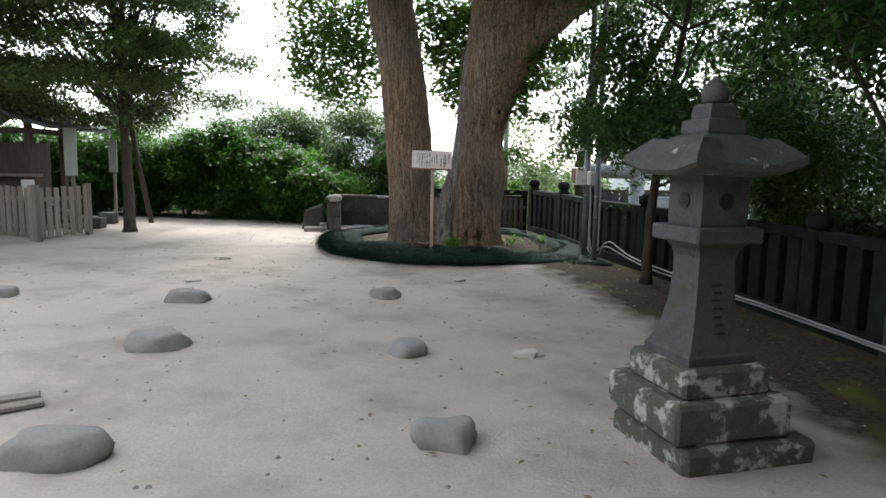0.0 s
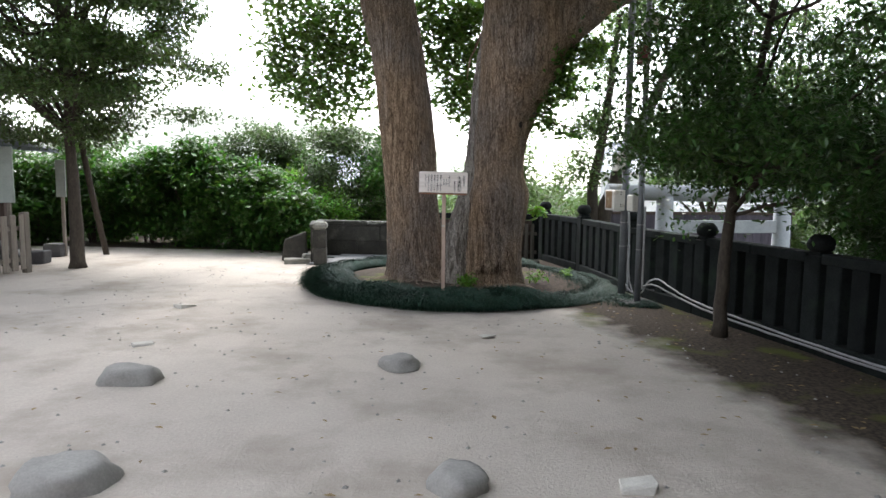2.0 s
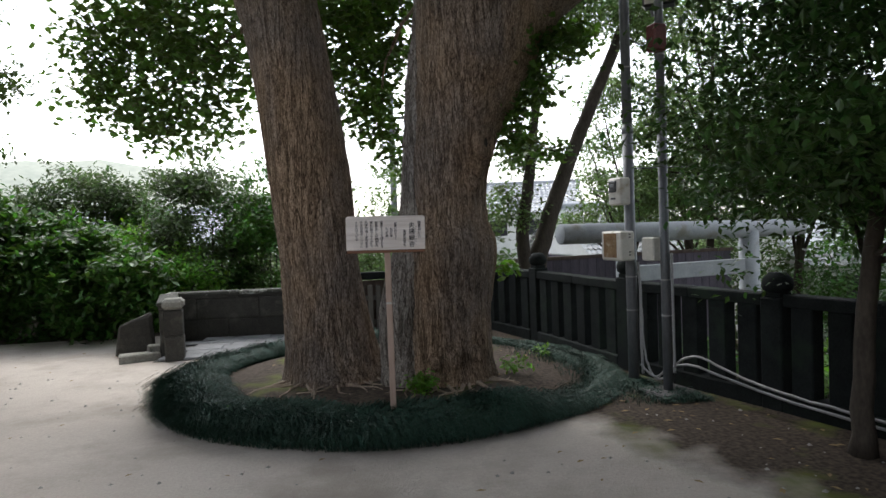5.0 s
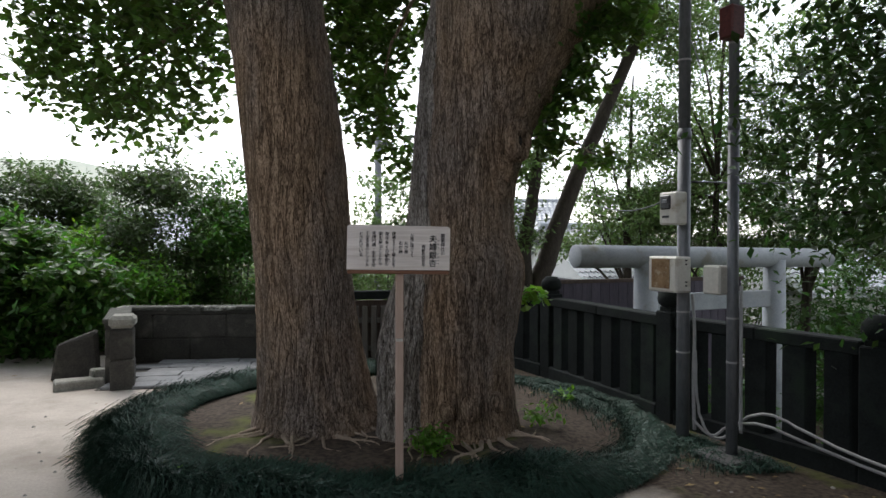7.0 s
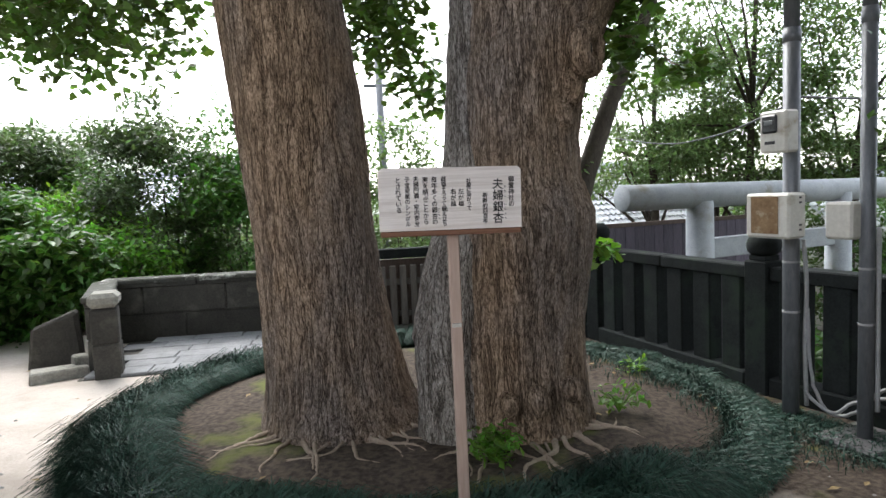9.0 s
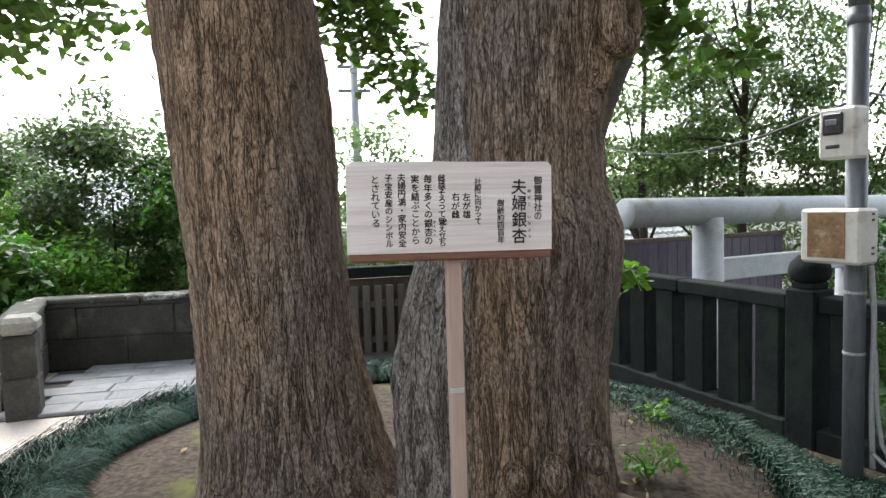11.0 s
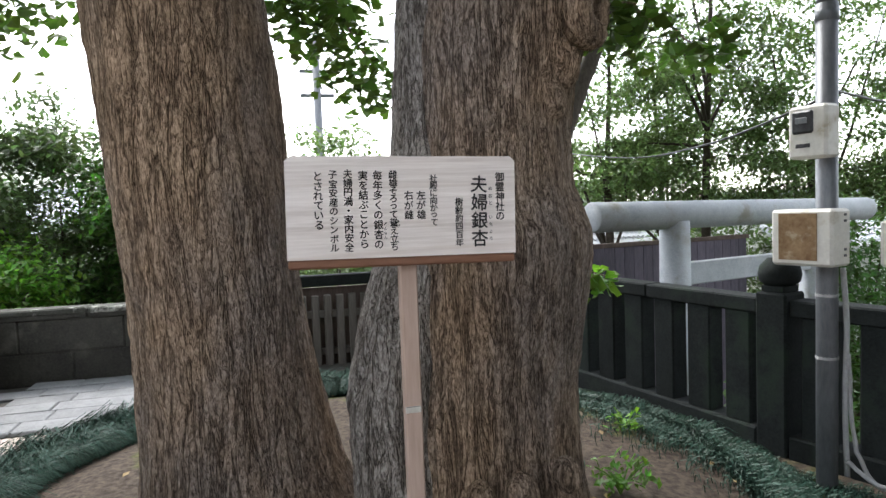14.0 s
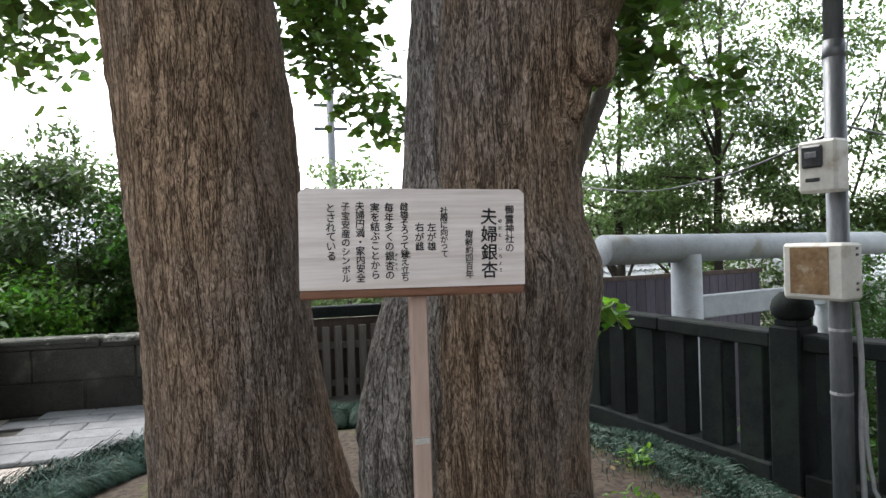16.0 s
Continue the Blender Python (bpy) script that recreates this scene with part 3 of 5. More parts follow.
def board():
    bm = bmesh.new()
    w, h, d = 0.305, 0.262, 0.026
    nx = 40
    front, back = [], []
    for i in range(nx + 1):
        x = -w + 2 * w * i / nx
        top = h + 0.004 * noise.noise(Vector((x * 6, 0, 2))) - (0.012 if i in (0, nx) else 0)
        for store, yy in ((front, -d / 2), (back, d / 2)):
            store.append((bm.verts.new((x, yy, 0)), bm.verts.new((x, yy, top))))
    for i in range(nx):
        bm.faces.new((front[i][0], front[i + 1][0], front[i + 1][1], front[i][1]))
        bm.faces.new((back[i + 1][0], back[i][0], back[i][1], back[i + 1][1]))
        bm.faces.new((front[i][1], front[i + 1][1], back[i + 1][1], back[i][1]))
        bm.faces.new((front[i + 1][0], front[i][0], back[i][0], back[i + 1][0]))
    for i in (0, nx):
        bm.faces.new((front[i][0], front[i][1], back[i][1], back[i][0]))
    bm.transform(pose(0, 0, 1.458, 0, 0.9, 0))
    bmesh.ops.recalc_face_normals(bm, faces=bm.faces[:])
    return part("board", bm, M_BOARD, sign, "pale planed board")


board_ob = board()
bm = box(0.607, 0.034, 0.023, (0, 0, -0.006), 0.005)
bm.transform(pose(0, 0.002, 1.440, 0, 0.9, 0))
part("bottom_edge", bm, M_BOARD_EDGE, sign, "dark brown bark edge")
part("post", box(0.047, 0.04, 1.56, (0.01, 0.036, 0.12), 0.004), M_POST, sign, "pale squared post")
part("post_foot", box(0.05, 0.043, 0.075, (0.01, 0.036, 0.125), 0.004), M_BOARD_EDGE, sign, "reddish stained foot")
part("post_mark", box(0.044, 0.006, 0.018, (0.008, 0.0158, 1.03), 0.003, 0), M_CHIP, sign, "chalky white scuff")
for dx in (-0.055, 0.055):
    part("foot_stone", box(0.06, 0.07, 0.05, (dx + 0.01, 0.03, 0.135), 0.012, jitter=0.006), M_CHIP, sign, "white stone at the post foot")


def column(text, x, top, bottom, width, parent=sign):
    """One upright column of brush characters on the board."""
    n = len(text)
    step = (top - bottom) / n
    for i, ch in enumerate(text):
        if ch in " ":
            continue
        cu = bpy.data.curves.new("character", "FONT")
        cu.body, cu.align_x, cu.align_y = ch, "CENTER", "CENTER"
        cu.size, cu.offset, cu.resolution_u = width * 1.2, 0.0, 3
        tmp = bpy.data.objects.new("character", cu)
        scene.collection.objects.link(tmp)
        me = bpy.data.meshes.new_from_object(tmp.evaluated_get(bpy.context.evaluated_depsgraph_get()))
        bpy.data.objects.remove(tmp)
        bpy.data.curves.remove(cu)
        if not len(me.vertices):
            continue
        co = np.zeros(len(me.vertices) * 3)
        me.vertices.foreach_get("co", co)
        co = co.reshape(-1, 3)
        co[:, :2] -= (co[:, :2].max(0) + co[:, :2].min(0)) / 2
        tris = [tuple(p.vertices) for p in me.polygons]
        bpy.data.meshes.remove(me)
        heavy = width * 0.02
        stack = [co + np.array([sx * heavy, sy * heavy, 0.0002 * k]) for k, (sx, sy) in enumerate([(-1, 0), (1, 0), (0, 1), (0, -1)])]
        me = bpy.data.meshes.new("character")
        me.from_pydata(np.concatenate(stack).tolist(), [], [tuple(v + k * len(co) for v in t) for k in range(4) for t in tris])
        me.materials.append(M_INK)
        me.transform(pose(0, 0, 1.458, 0, 0.9, 0) @ pose(x, -0.0145, top - step * (i + 0.5), 90, random.uniform(-4, 4), 0))
        ob = new("character", me)
        ob.parent = parent


def u(px):
    return (px - 751) * 0.00150


def w(py):
    return (437 - py) * 0.00150 + 0.002


column("御霊神社の", u(925), w(292), w(380), 0.0225)
column("夫婦銀杏", u(886), w(297), w(426), 0.04)
column("めおと いちょう", u(907), w(315), w(418), 0.010)
column("樹齢約四百年", u(848), w(337), w(424), 0.019)
column("社殿に向かって", u(802), w(296), w(386), 0.0185)
column("左が雄", u(779), w(323), w(374), 0.021)
column("右が雌", u(757), w(323), w(374), 0.021)
column("雌雄そろって聳え立ち", u(730), w(288), w(427), 0.0195)
column("毎年多くの銀杏の", u(703), w(288), w(424), 0.0215)
column("実を結ぶことから", u(678), w(288), w(422), 0.0215)
column("夫婦円満・家内安全", u(652), w(286), w(426), 0.0205)
column("子宝安産のシンボル", u(627), w(287), w(427), 0.0195)
column("とされている", u(602), w(289), w(388), 0.022)
column("そび", u(738), w(373), w(388), 0.007)
column("ぎんなん", u(715), w(376), w(408), 0.007)


# ---- stone fence ----
def fence_post(x, y, turn, h=1.17, capped=True):
    e = thing("stone_fence_post", (x, y, 0), turn, "dark mossy square stone fence post with rounded cap", "fence post", "stone fence")
    part("shaft", box(0.2, 0.2, h - 0.12, (0, 0, -0.05), 0.012), M_FENCE, e)
    if capped:
        part("neck", box(0.15, 0.15, 0.04, (0, 0, h - 0.17), 0.006), M_FENCE, e)
        bm = bmesh.new()
        prof = [(0.0, h - 0.13), (0.085, h - 0.13), (0.115, h - 0.105), (0.125, h - 0.06), (0.115, h - 0.015), (0.07, h + 0.035), (0.0, h + 0.05)]
        rings = [[bm.verts.new((r * math.cos(a), r * math.sin(a), z)) for a in [math.pi * k / 8 for k in range(16)]] for r, z in prof[1:-1]]
        for a, b in zip(rings, rings[1:]):
            for k in range(16):
                bm.faces.new((a[k], a[(k + 1) % 16], b[(k + 1) % 16], b[k]))
        bm.faces.new(rings[-1])
        bm.faces.new(rings[0][::-1])
        part("cap", bm, M_FENCE, e, "onion-shaped stone cap", True)


BALUSTER = None


def fence_bay(a, b, gap=0.31, wide=0.19):
    """One bay between two posts: kerb, balusters, top rail."""
    global BALUSTER
    a, b = Vector((*a, 0)), Vector((*b, 0))
    d = b - a
    L = d.length - 0.2
    turn = math.degrees(math.atan2(d.y, d.x))
    m = (a + b) / 2
    e = thing("stone_fence_bay", (m.x, m.y, 0), turn, "dark mossy stone balustrade bay with square balusters", "fence", "stone fence")
    part("kerb", box(L, 0.2, 0.2, (0, 0, -0.06), 0.012), M_FENCE, e)
    half = L / 2
    part("top_rail", box(half - 0.002, 0.17, 0.1, (-half / 2, 0, 0.86), 0.01), M_FENCE, e)
    part("top_rail", box(half - 0.002, 0.17, 0.1, (half / 2, 0, 0.858), 0.01), M_FENCE, e)
    n = max(2, round(L / gap))
    if BALUSTER is None:
        BALUSTER = finish("baluster", box(wide, 0.14, 0.73, (0, 0, 0.135), 0.01), M_FENCE)
    for i in range(n):
        ob = new("baluster", BALUSTER)
        ob.parent = e
        ob.matrix_local = pose(-L / 2 + L * (i + 0.5) / n, 0, 0, 0, 0, random.uniform(-2, 2))


for i, (x, y) in enumerate(FENCE_LINE):
    x2, y2 = FENCE_LINE[min(i + 1, len(FENCE_LINE) - 1)]
    x1, y1 = FENCE_LINE[max(i - 1, 0)]
    fence_post(x, y, math.degrees(math.atan2(y2 - y1, x2 - x1)), 1.17 if i < 3 else 1.1)
    if i + 1 < len(FENCE_LINE):
        fence_bay((x, y), (x2, y2))


# ---- low stone wall and paving ----
def block_wall(name, a, b, label, h=0.75, thick=0.22, courses=2, block=0.95):
    a, b = Vector((*a, 0)), Vector((*b, 0))
    d = b - a
    L = d.length
    m = (a + b) / 2
    e = thing(name, (m.x, m.y, 0), math.degrees(math.atan2(d.y, d.x)), label, "wall", kind="structure")
    part("core", box(L - 0.02, thick - 0.03, h - 0.1, (0, 0, -0.05), 0), M_WALL, e, "dark mortar")
    ch = (h - 0.1) / courses
    for c in range(courses):
        x = -L / 2 - (block / 2 if c % 2 else 0)
        while x < L / 2:
            x0, x1 = max(x, -L / 2), min(x + block, L / 2)
            if x1 - x0 > 0.08:
                part("stone_block", box(x1 - x0 - 0.014, thick, ch - 0.014, ((x0 + x1) / 2, random.uniform(-0.004, 0.004), c * ch + 0.007), 0.01, jitter=0.003), M_WALL, e)
            x += block
    x = -L / 2
    while x < L / 2 - 0.1:
        x1 = min(x + 1.1, L / 2)
        part("cap_stone", box(x1 - x - 0.008, thick + 0.05, 0.06, ((x + x1) / 2, 0, h - 0.06), 0.014, jitter=0.006), M_WALLCAP, e, "dark cap stone spotted with lichen")
        part("upper_course", box(x1 - x - 0.012, thick + 0.01, 0.045, ((x + x1) / 2, 0, h - 0.104), 0.006, jitter=0.003), M_WALL, e)
        x = x1


block_wall("wall_north", (-3.5, 15.12), (-0.95, 15.02), "low wall of dark stone blocks with lichened cap")
block_wall("wall_west", (-3.06, 13.62), (-3.42, 14.98), "short return wall of dark stone blocks")
e = thing("wall_end_post", (-2.94, 13.46, 0), 12, "weathered square stone post ending the low wall", "stone post")
part("lower_shaft", box(0.24, 0.24, 0.36, (0, 0, -0.03), 0.015, jitter=0.005), M_WALL, e)
part("upper_shaft", box(0.24, 0.24, 0.33, (0, 0, 0.335), 0.015, jitter=0.005), M_WALL, e)
part("cap", box(0.27, 0.3, 0.14, (0, 0.02, 0.67), 0.04, jitter=0.006), M_CAP, e, "rounded lichened cap")
pave = thing("pavement", (0, 0, 0), 0, "strip of pale worn paving slabs beside the low wall", "paving", kind="structure")
part("bed", box(2.9, 1.62, 0.06, (-1.75, 14.16, -0.05), 0.004), M_WALL, pave, "dark joint bed")
for j in range(6):
    x = -3.15 + (0.25 if j % 2 else 0)
    while x < -0.5:
        wide = random.uniform(0.42, 0.7)
        part("paving_slab", box(wide - 0.008, 0.262, 0.07, (x + wide / 2, 13.49 + 0.27 * j, -0.03 + random.uniform(-0.003, 0.003)), 0.008, jitter=0.004), M_PAVE, pave)
        x += wide

# wooden picket gate between the two trunks, beyond
gate = thing("picket_gate", (0.12, 14.45, 0), 0, "weathered grey wooden picket gate behind the trees", "gate")
for i in range(17):
    x = -0.96 + 0.12 * i
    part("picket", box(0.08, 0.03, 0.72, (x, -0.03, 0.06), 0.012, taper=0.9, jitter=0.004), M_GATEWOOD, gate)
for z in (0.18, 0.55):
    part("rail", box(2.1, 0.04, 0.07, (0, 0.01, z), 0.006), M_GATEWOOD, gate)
for x in (-1.02, 1.02):
    part("gate_post", box(0.13, 0.12, 0.89, (x, 0.06, -0.03), 0.01), M_FENCE, gate, "dark post")
part("lintel", box(2.2, 0.13, 0.11, (0, 0.06, 0.86), 0.01), M_FENCE, gate, "dark top rail with pale worn edge")
part("step", box(2.2, 0.35, 0.1, (0, -0.15, -0.02), 0.01), M_WALL, gate)
part("back_panel", box(1.9, 0.03, 0.8, (0, 0.13, 0.04), 0.004), M_BROWNWOOD, gate, "flat dark sheet behind the pickets")

# slab stones by the wall post
for x, y, sx, sy, sz, t, m, lab in [(-3.42, 13.55, 0.5, 0.26, 0.09, 24, M_CAP, "pale flat stone slab lying on the ground"), (-3.22, 13.78, 0.3, 0.22, 0.17, 30, M_CAP, "pale broken stone block leaning on a slab")]:
    solo("stone_slab", box(sx, sy, sz, (0, 0, 0), 0.018, jitter=0.018), m, (x, y, 0), t, lab, "stone", "loose slabs")
bm = box(0.52, 0.16, 0.5, (0, 0, 0), 0.03, jitter=0.03, taper=0.8)
for q in bm.verts:
    if q.co.z > 0.3:
        q.co.z += 0.35 * q.co.x
solo("upright_stone", bm, M_WALL, (-3.62, 14.05, 0), 12, "dark upright memorial stone with slanted top", "stone")


# ---- stone lantern ----
def frustum(profile, sides=4, turn=45.0, twist=None):
    """A square (or other) solid through (half width, height) pairs."""
    bm = bmesh.new()
    k = math.sqrt(2) if sides == 4 else 1.0
    rings = [[bm.verts.new((k * r * math.cos(a), k * r * math.sin(a), z)) for a in [math.radians(turn) + 2 * math.pi * i / sides for i in range(sides)]] for r, z in profile]
    for a, b in zip(rings, rings[1:]):
        for i in range(sides):
            bm.faces.new((a[i], a[(i + 1) % sides], b[(i + 1) % sides], b[i]))
    bm.faces.new(rings[-1])
    bm.faces.new(rings[0][::-1])
    return bm


lan = thing("stone_lantern", (2.2, 3.3, 0), 23, "weathered grey stone lantern on stepped lichened base", "stone lantern")
lan.matrix_world = pose(2.2, 3.3, 0, 0, 0, 23) @ Matrix.Diagonal((0.95, 0.95, 1, 1))
part("foundation", box(0.86, 0.74, 0.19, (0.1, -0.03, -0.075), 0.03, jitter=0.015), M_LICHEN, lan, "sand-covered foundation slab")
part("lower_step", box(0.74, 0.72, 0.21, (0, 0, 0.135), 0.02, jitter=0.006), M_LICHEN, lan, "mossy step with white lichen")
part("upper_step", box(0.56, 0.55, 0.16, (0, 0, 0.343), 0.02, jitter=0.006), M_LICHEN, lan, "step blotched with white lichen")
part("column", frustum([(0.215, 0.5), (0.215, 0.545), (0.2, 0.56), (0.175, 0.62), (0.15, 0.7), (0.128, 0.82), (0.117, 0.97), (0.118, 1.06), (0.13, 1.1), (0.16, 1.14)]), M_LANTERN, lan, "flaring square column")
part("table", box(0.43, 0.43, 0.085, (0, 0, 1.138), 0.012), M_LANTERN, lan, "square table slab")
fire = part("fire_box", frustum([(0.145, 1.22), (0.15, 1.24), (0.15, 1.46), (0.16, 1.49)]), M_LANTERN, lan)
# Near-black discs on the faces paint the shade of round openings.
for a in (0, 90, 180, 270):
    bm = bmesh.new()
    bmesh.ops.create_cone(bm, cap_ends=True, segments=16, radius1=0.045, radius2=0.045, depth=0.02)
    bm.transform(pose(0, 0, 0, 0, 0, a) @ pose(0, -0.148, 1.36, 90, 0, 0))
    part("window", bm, M_DARK, fire, "dark disc painting the shade of a round opening")
roof = frustum([(0.32, 1.49), (0.345, 1.515), (0.34, 1.55), (0.29, 1.59), (0.23, 1.64), (0.18, 1.68), (0.125, 1.705)])
bmesh.ops.subdivide_edges(roof, edges=[x for x in roof.edges if abs(x.verts[0].co.z - x.verts[1].co.z) < 1e-4], cuts=3)
for q in roof.verts:
    r = max(abs(q.co.x), abs(q.co.y))
    corner = min(abs(q.co.x), abs(q.co.y)) / max(r, 1e-4)
    if r > 0.2:
        q.co.z += 0.045 * corner ** 3
part("roof", roof, M_ROOFSTONE, lan, "upturned square roof with lichen spots")
part("roof_block", frustum([(0.115, 1.7), (0.122, 1.72), (0.115, 1.78), (0.085, 1.785), (0.08, 1.85), (0.07, 1.865)]), M_LANTERN, lan)
part("finial", frustum([(0.05, 1.865), (0.07, 1.885), (0.075, 1.925), (0.055, 1.965), (0.015, 2.0)], 12, 0), M_LANTERN, lan, "onion-shaped finial", True)
for i in range(7):
    part("carved_bar", box(0.07 - 0.012 * (i % 3), 0.006, 0.011, (0.01 * (i % 2), -0.128 - 0.012 * max(0, 4 - i), 0.66 + 0.042 * i), 0.002), M_DARK, lan, "carved character stroke")

# ---- poles, meter and boxes ----
FA = math.degrees(math.atan2(-0.966, 0.26))


def pipe_pole(x, y, r, top, label, name="utility_pole"):
    e = thing(name, (x, y, 0), 0, label, "pole", "utility poles")
    part("pipe", tube([(0, 0, -0.05), (0, 0, 2.55)], r, 16), M_STEEL, e, smooth=True)
    part("upper_pipe", tube([(0, 0, 2.5), (0, 0, top)], r * 0.92, 16), M_STEEL, e, smooth=True)
    part("collar", tube([(0, 0, 2.46), (0, 0, 2.53)], r * 1.08, 16), M_STEEL, e, smooth=True)
    for z in (0.72, 1.05, 3.1):
        part("strap", tube([(0, 0, z), (0, 0, z + 0.014)], r * 1.06, 16), M_CABLE, e)
    return e


pole1 = pipe_pole(2.19, 10.735, 0.052, 6.0, "grey steel pole carrying meter and boxes")
pole2 = pipe_pole(2.311, 10.247, 0.042, 5.4, "slim grey steel pole on a concrete foot")
part("foot_plate", box(0.42, 0.4, 0.07, (0, 0, -0.03), 0.015, 15), M_LANTERN, pole2, "square concrete foot")
for p, pts in ((pole1, [(0.05, -0.05, 1.2), (0.065, -0.06, 0.9), (0.06, -0.055, 0.5), (0.07, -0.06, 0.1)]), (pole2, [(0.05, -0.03, 1.3), (0.05, -0.03, 0.8), (0.05, -0.035, 0.2)])):
    part("conduit", tube(bend(pts), 0.014, 8), M_CABLE, p, "pale conduit", True)


def mounted(name, place, sx, sy, sz, mat, label, category):
    e = thing(name, place, FA, label, category)
    part("case", box(sx, sy, sz, (0, 0, 0), 0.014), mat, e)
    return e


# local x runs along the fence, local -y away from it
n = Vector((-0.966, -0.26, 0))
c = Vector((2.19, 10.735, 0)) + n * 0.115
mt = mounted("electric_meter", (c.x, c.y, 1.765), 0.2, 0.12, 0.265, M_PLASTIC, "cream plastic electricity meter on a steel pole", "meter")
part("window", box(0.11, 0.03, 0.115, (-0.02, -0.06, 0.125), 0.012), M_DARK, mt, "dark glass window")
part("dial", box(0.06, 0.006, 0.03, (-0.02, -0.076, 0.175), 0.002), M_STEEL, mt)
part("slot", box(0.075, 0.01, 0.02, (-0.02, -0.06, 0.055), 0.003), M_DARK, mt)
c = Vector((2.19, 10.735, 0)) + n * 0.15
bx = mounted("junction_box", (c.x, c.y, 1.225), 0.32, 0.16, 0.285, M_PLASTIC, "cream junction box with brown rust stain", "box")
part("stain", box(0.2, 0.006, 0.235, (-0.015, -0.0815, 0.03), 0.001), M_RUST, bx, "brown rust stain")
for z in (0.05, 0.08, 0.22, 0.25):
    part("screw", box(0.004, 0.02, 0.012, (0.171, 0.01, z), 0.001), M_DARK, bx)
c = Vector((2.17, 10.27, 0))
mounted("small_junction_box", (c.x + 0.06, c.y + 0.06, 1.23), 0.17, 0.12, 0.22, M_PLASTIC, "small cream junction box on a steel pole", "box")
mounted("alarm_box", (2.26, 10.2, 3.12), 0.13, 0.14, 0.24, M_REDBOX, "dull red box fixed high on a pole", "box")
fl = thing("floodlight", (2.42, 10.45, 3.6), -30, "dark rectangular floodlight on a pole bracket", "floodlight")
part("housing", box(0.3, 0.16, 0.15, (0, 0, 0), 0.02), M_DARK, fl)
part("glass", box(0.26, 0.01, 0.11, (0, -0.085, 0.02), 0.004), M_PLASTIC, fl, "pale glass front")
part("bracket", box(0.03, 0.5, 0.03, (-0.1, 0.2, 0.05), 0.004), M_STEEL, fl)

for k, pts in enumerate([
        [(2.26, 10.67, 0.75), (2.27, 10.64, 0.3), (2.32, 10.55, 0.09), (2.4, 10.42, 0.12), (2.45, 10.3, 0.28), (2.55, 10.1, 0.35), (2.68, 9.75, 0.26), (2.84, 9.2, 0.2), (3.12, 8.35, 0.17), (3.42, 7.5, 0.14), (3.75, 6.4, 0.14), (4.2, 4.8, 0.12), (4.6, 2.9, 0.1), (4.9, 1.2, 0.1)],
        [(2.22, 10.64, 0.2), (2.3, 10.5, 0.1), (2.4, 10.4, 0.2), (2.5, 10.15, 0.27), (2.7, 9.72, 0.19), (2.88, 9.12, 0.14), (3.15, 8.3, 0.12), (3.46, 7.45, 0.1), (3.8, 6.35, 0.1), (4.22, 4.75, 0.09), (4.62, 2.85, 0.07)]]):
    solo("ground_cable", tube(bend(pts, 6, 0.004), 0.011, 8), M_CABLE, label="pale electric conduit running along the fence foot", category="cable", group="ground cables", smooth=True)
for pts in ([(2.19, 10.735, 2.08), (2.9, 12.8, 2.02), (3.6, 15.5, 2.15), (5.0, 22, 2.9)], [(2.19, 10.735, 2.12), (4.5, 12.2, 2.3), (8, 14.5, 2.9)], [(2.19, 10.735, 3.4), (6, 17, 4.6), (9, 24, 6)]):
    solo("overhead_wire", tube(bend(pts, 6), 0.008, 6), M_BLACKCABLE, label="black overhead electric wire between poles", category="wire", group="overhead wires", smooth=True)

# ---- stones in the yard ----
random.seed(4)
for i, (x, y, sx, sy, sz, t) in enumerate([(-1.74, 4.5, 0.27, 0.2, 0.09, 12), (-2.4, 6.2, 0.27, 0.17, 0.09, 5), (-0.35, 6.85, 0.19, 0.15, 0.075, 10), (0.31, 4.7, 0.155, 0.16, 0.075, 40),
                                          (-1.1, 2.5, 0.3, 0.16, 0.1, 5), (0.82, 3.05, 0.2, 0.17, 0.085, 0), (-4.55, 6.05, 0.2, 0.15, 0.07, 0)]):
    cobble("half_buried_stone", (x, y, 0), sx, sy, sz, M_ROCK, t, i + 2, "smooth grey cobble half buried in the sand", "buried stones", flat=0.15)
for i, (x, y, s) in enumerate([(1.25, 4.78, 0.085), (0.36, 8.05, 0.075), (-2.92, 7.28, 0.095), (-3.42, 9.12, 0.11)]):
    solo("flat_stone", box(s * 2, s * 1.4, 0.04, (0, 0, 0), 0.012, jitter=0.028), M_CHIP, (x, y, 0), 20 * i, "small pale flat stone chip on sand", "stone", "flat stones")
for t, dx in ((38, 0), (44, 0.12)):
    solo("wood_offcut", box(0.42, 0.1, 0.03, (0, 0, 0), 0.005), M_OLDWOOD, (-1.98 + dx, 3.15 - dx, 0.003), t, "short weathered plank lying on sand", "plank", "planks")


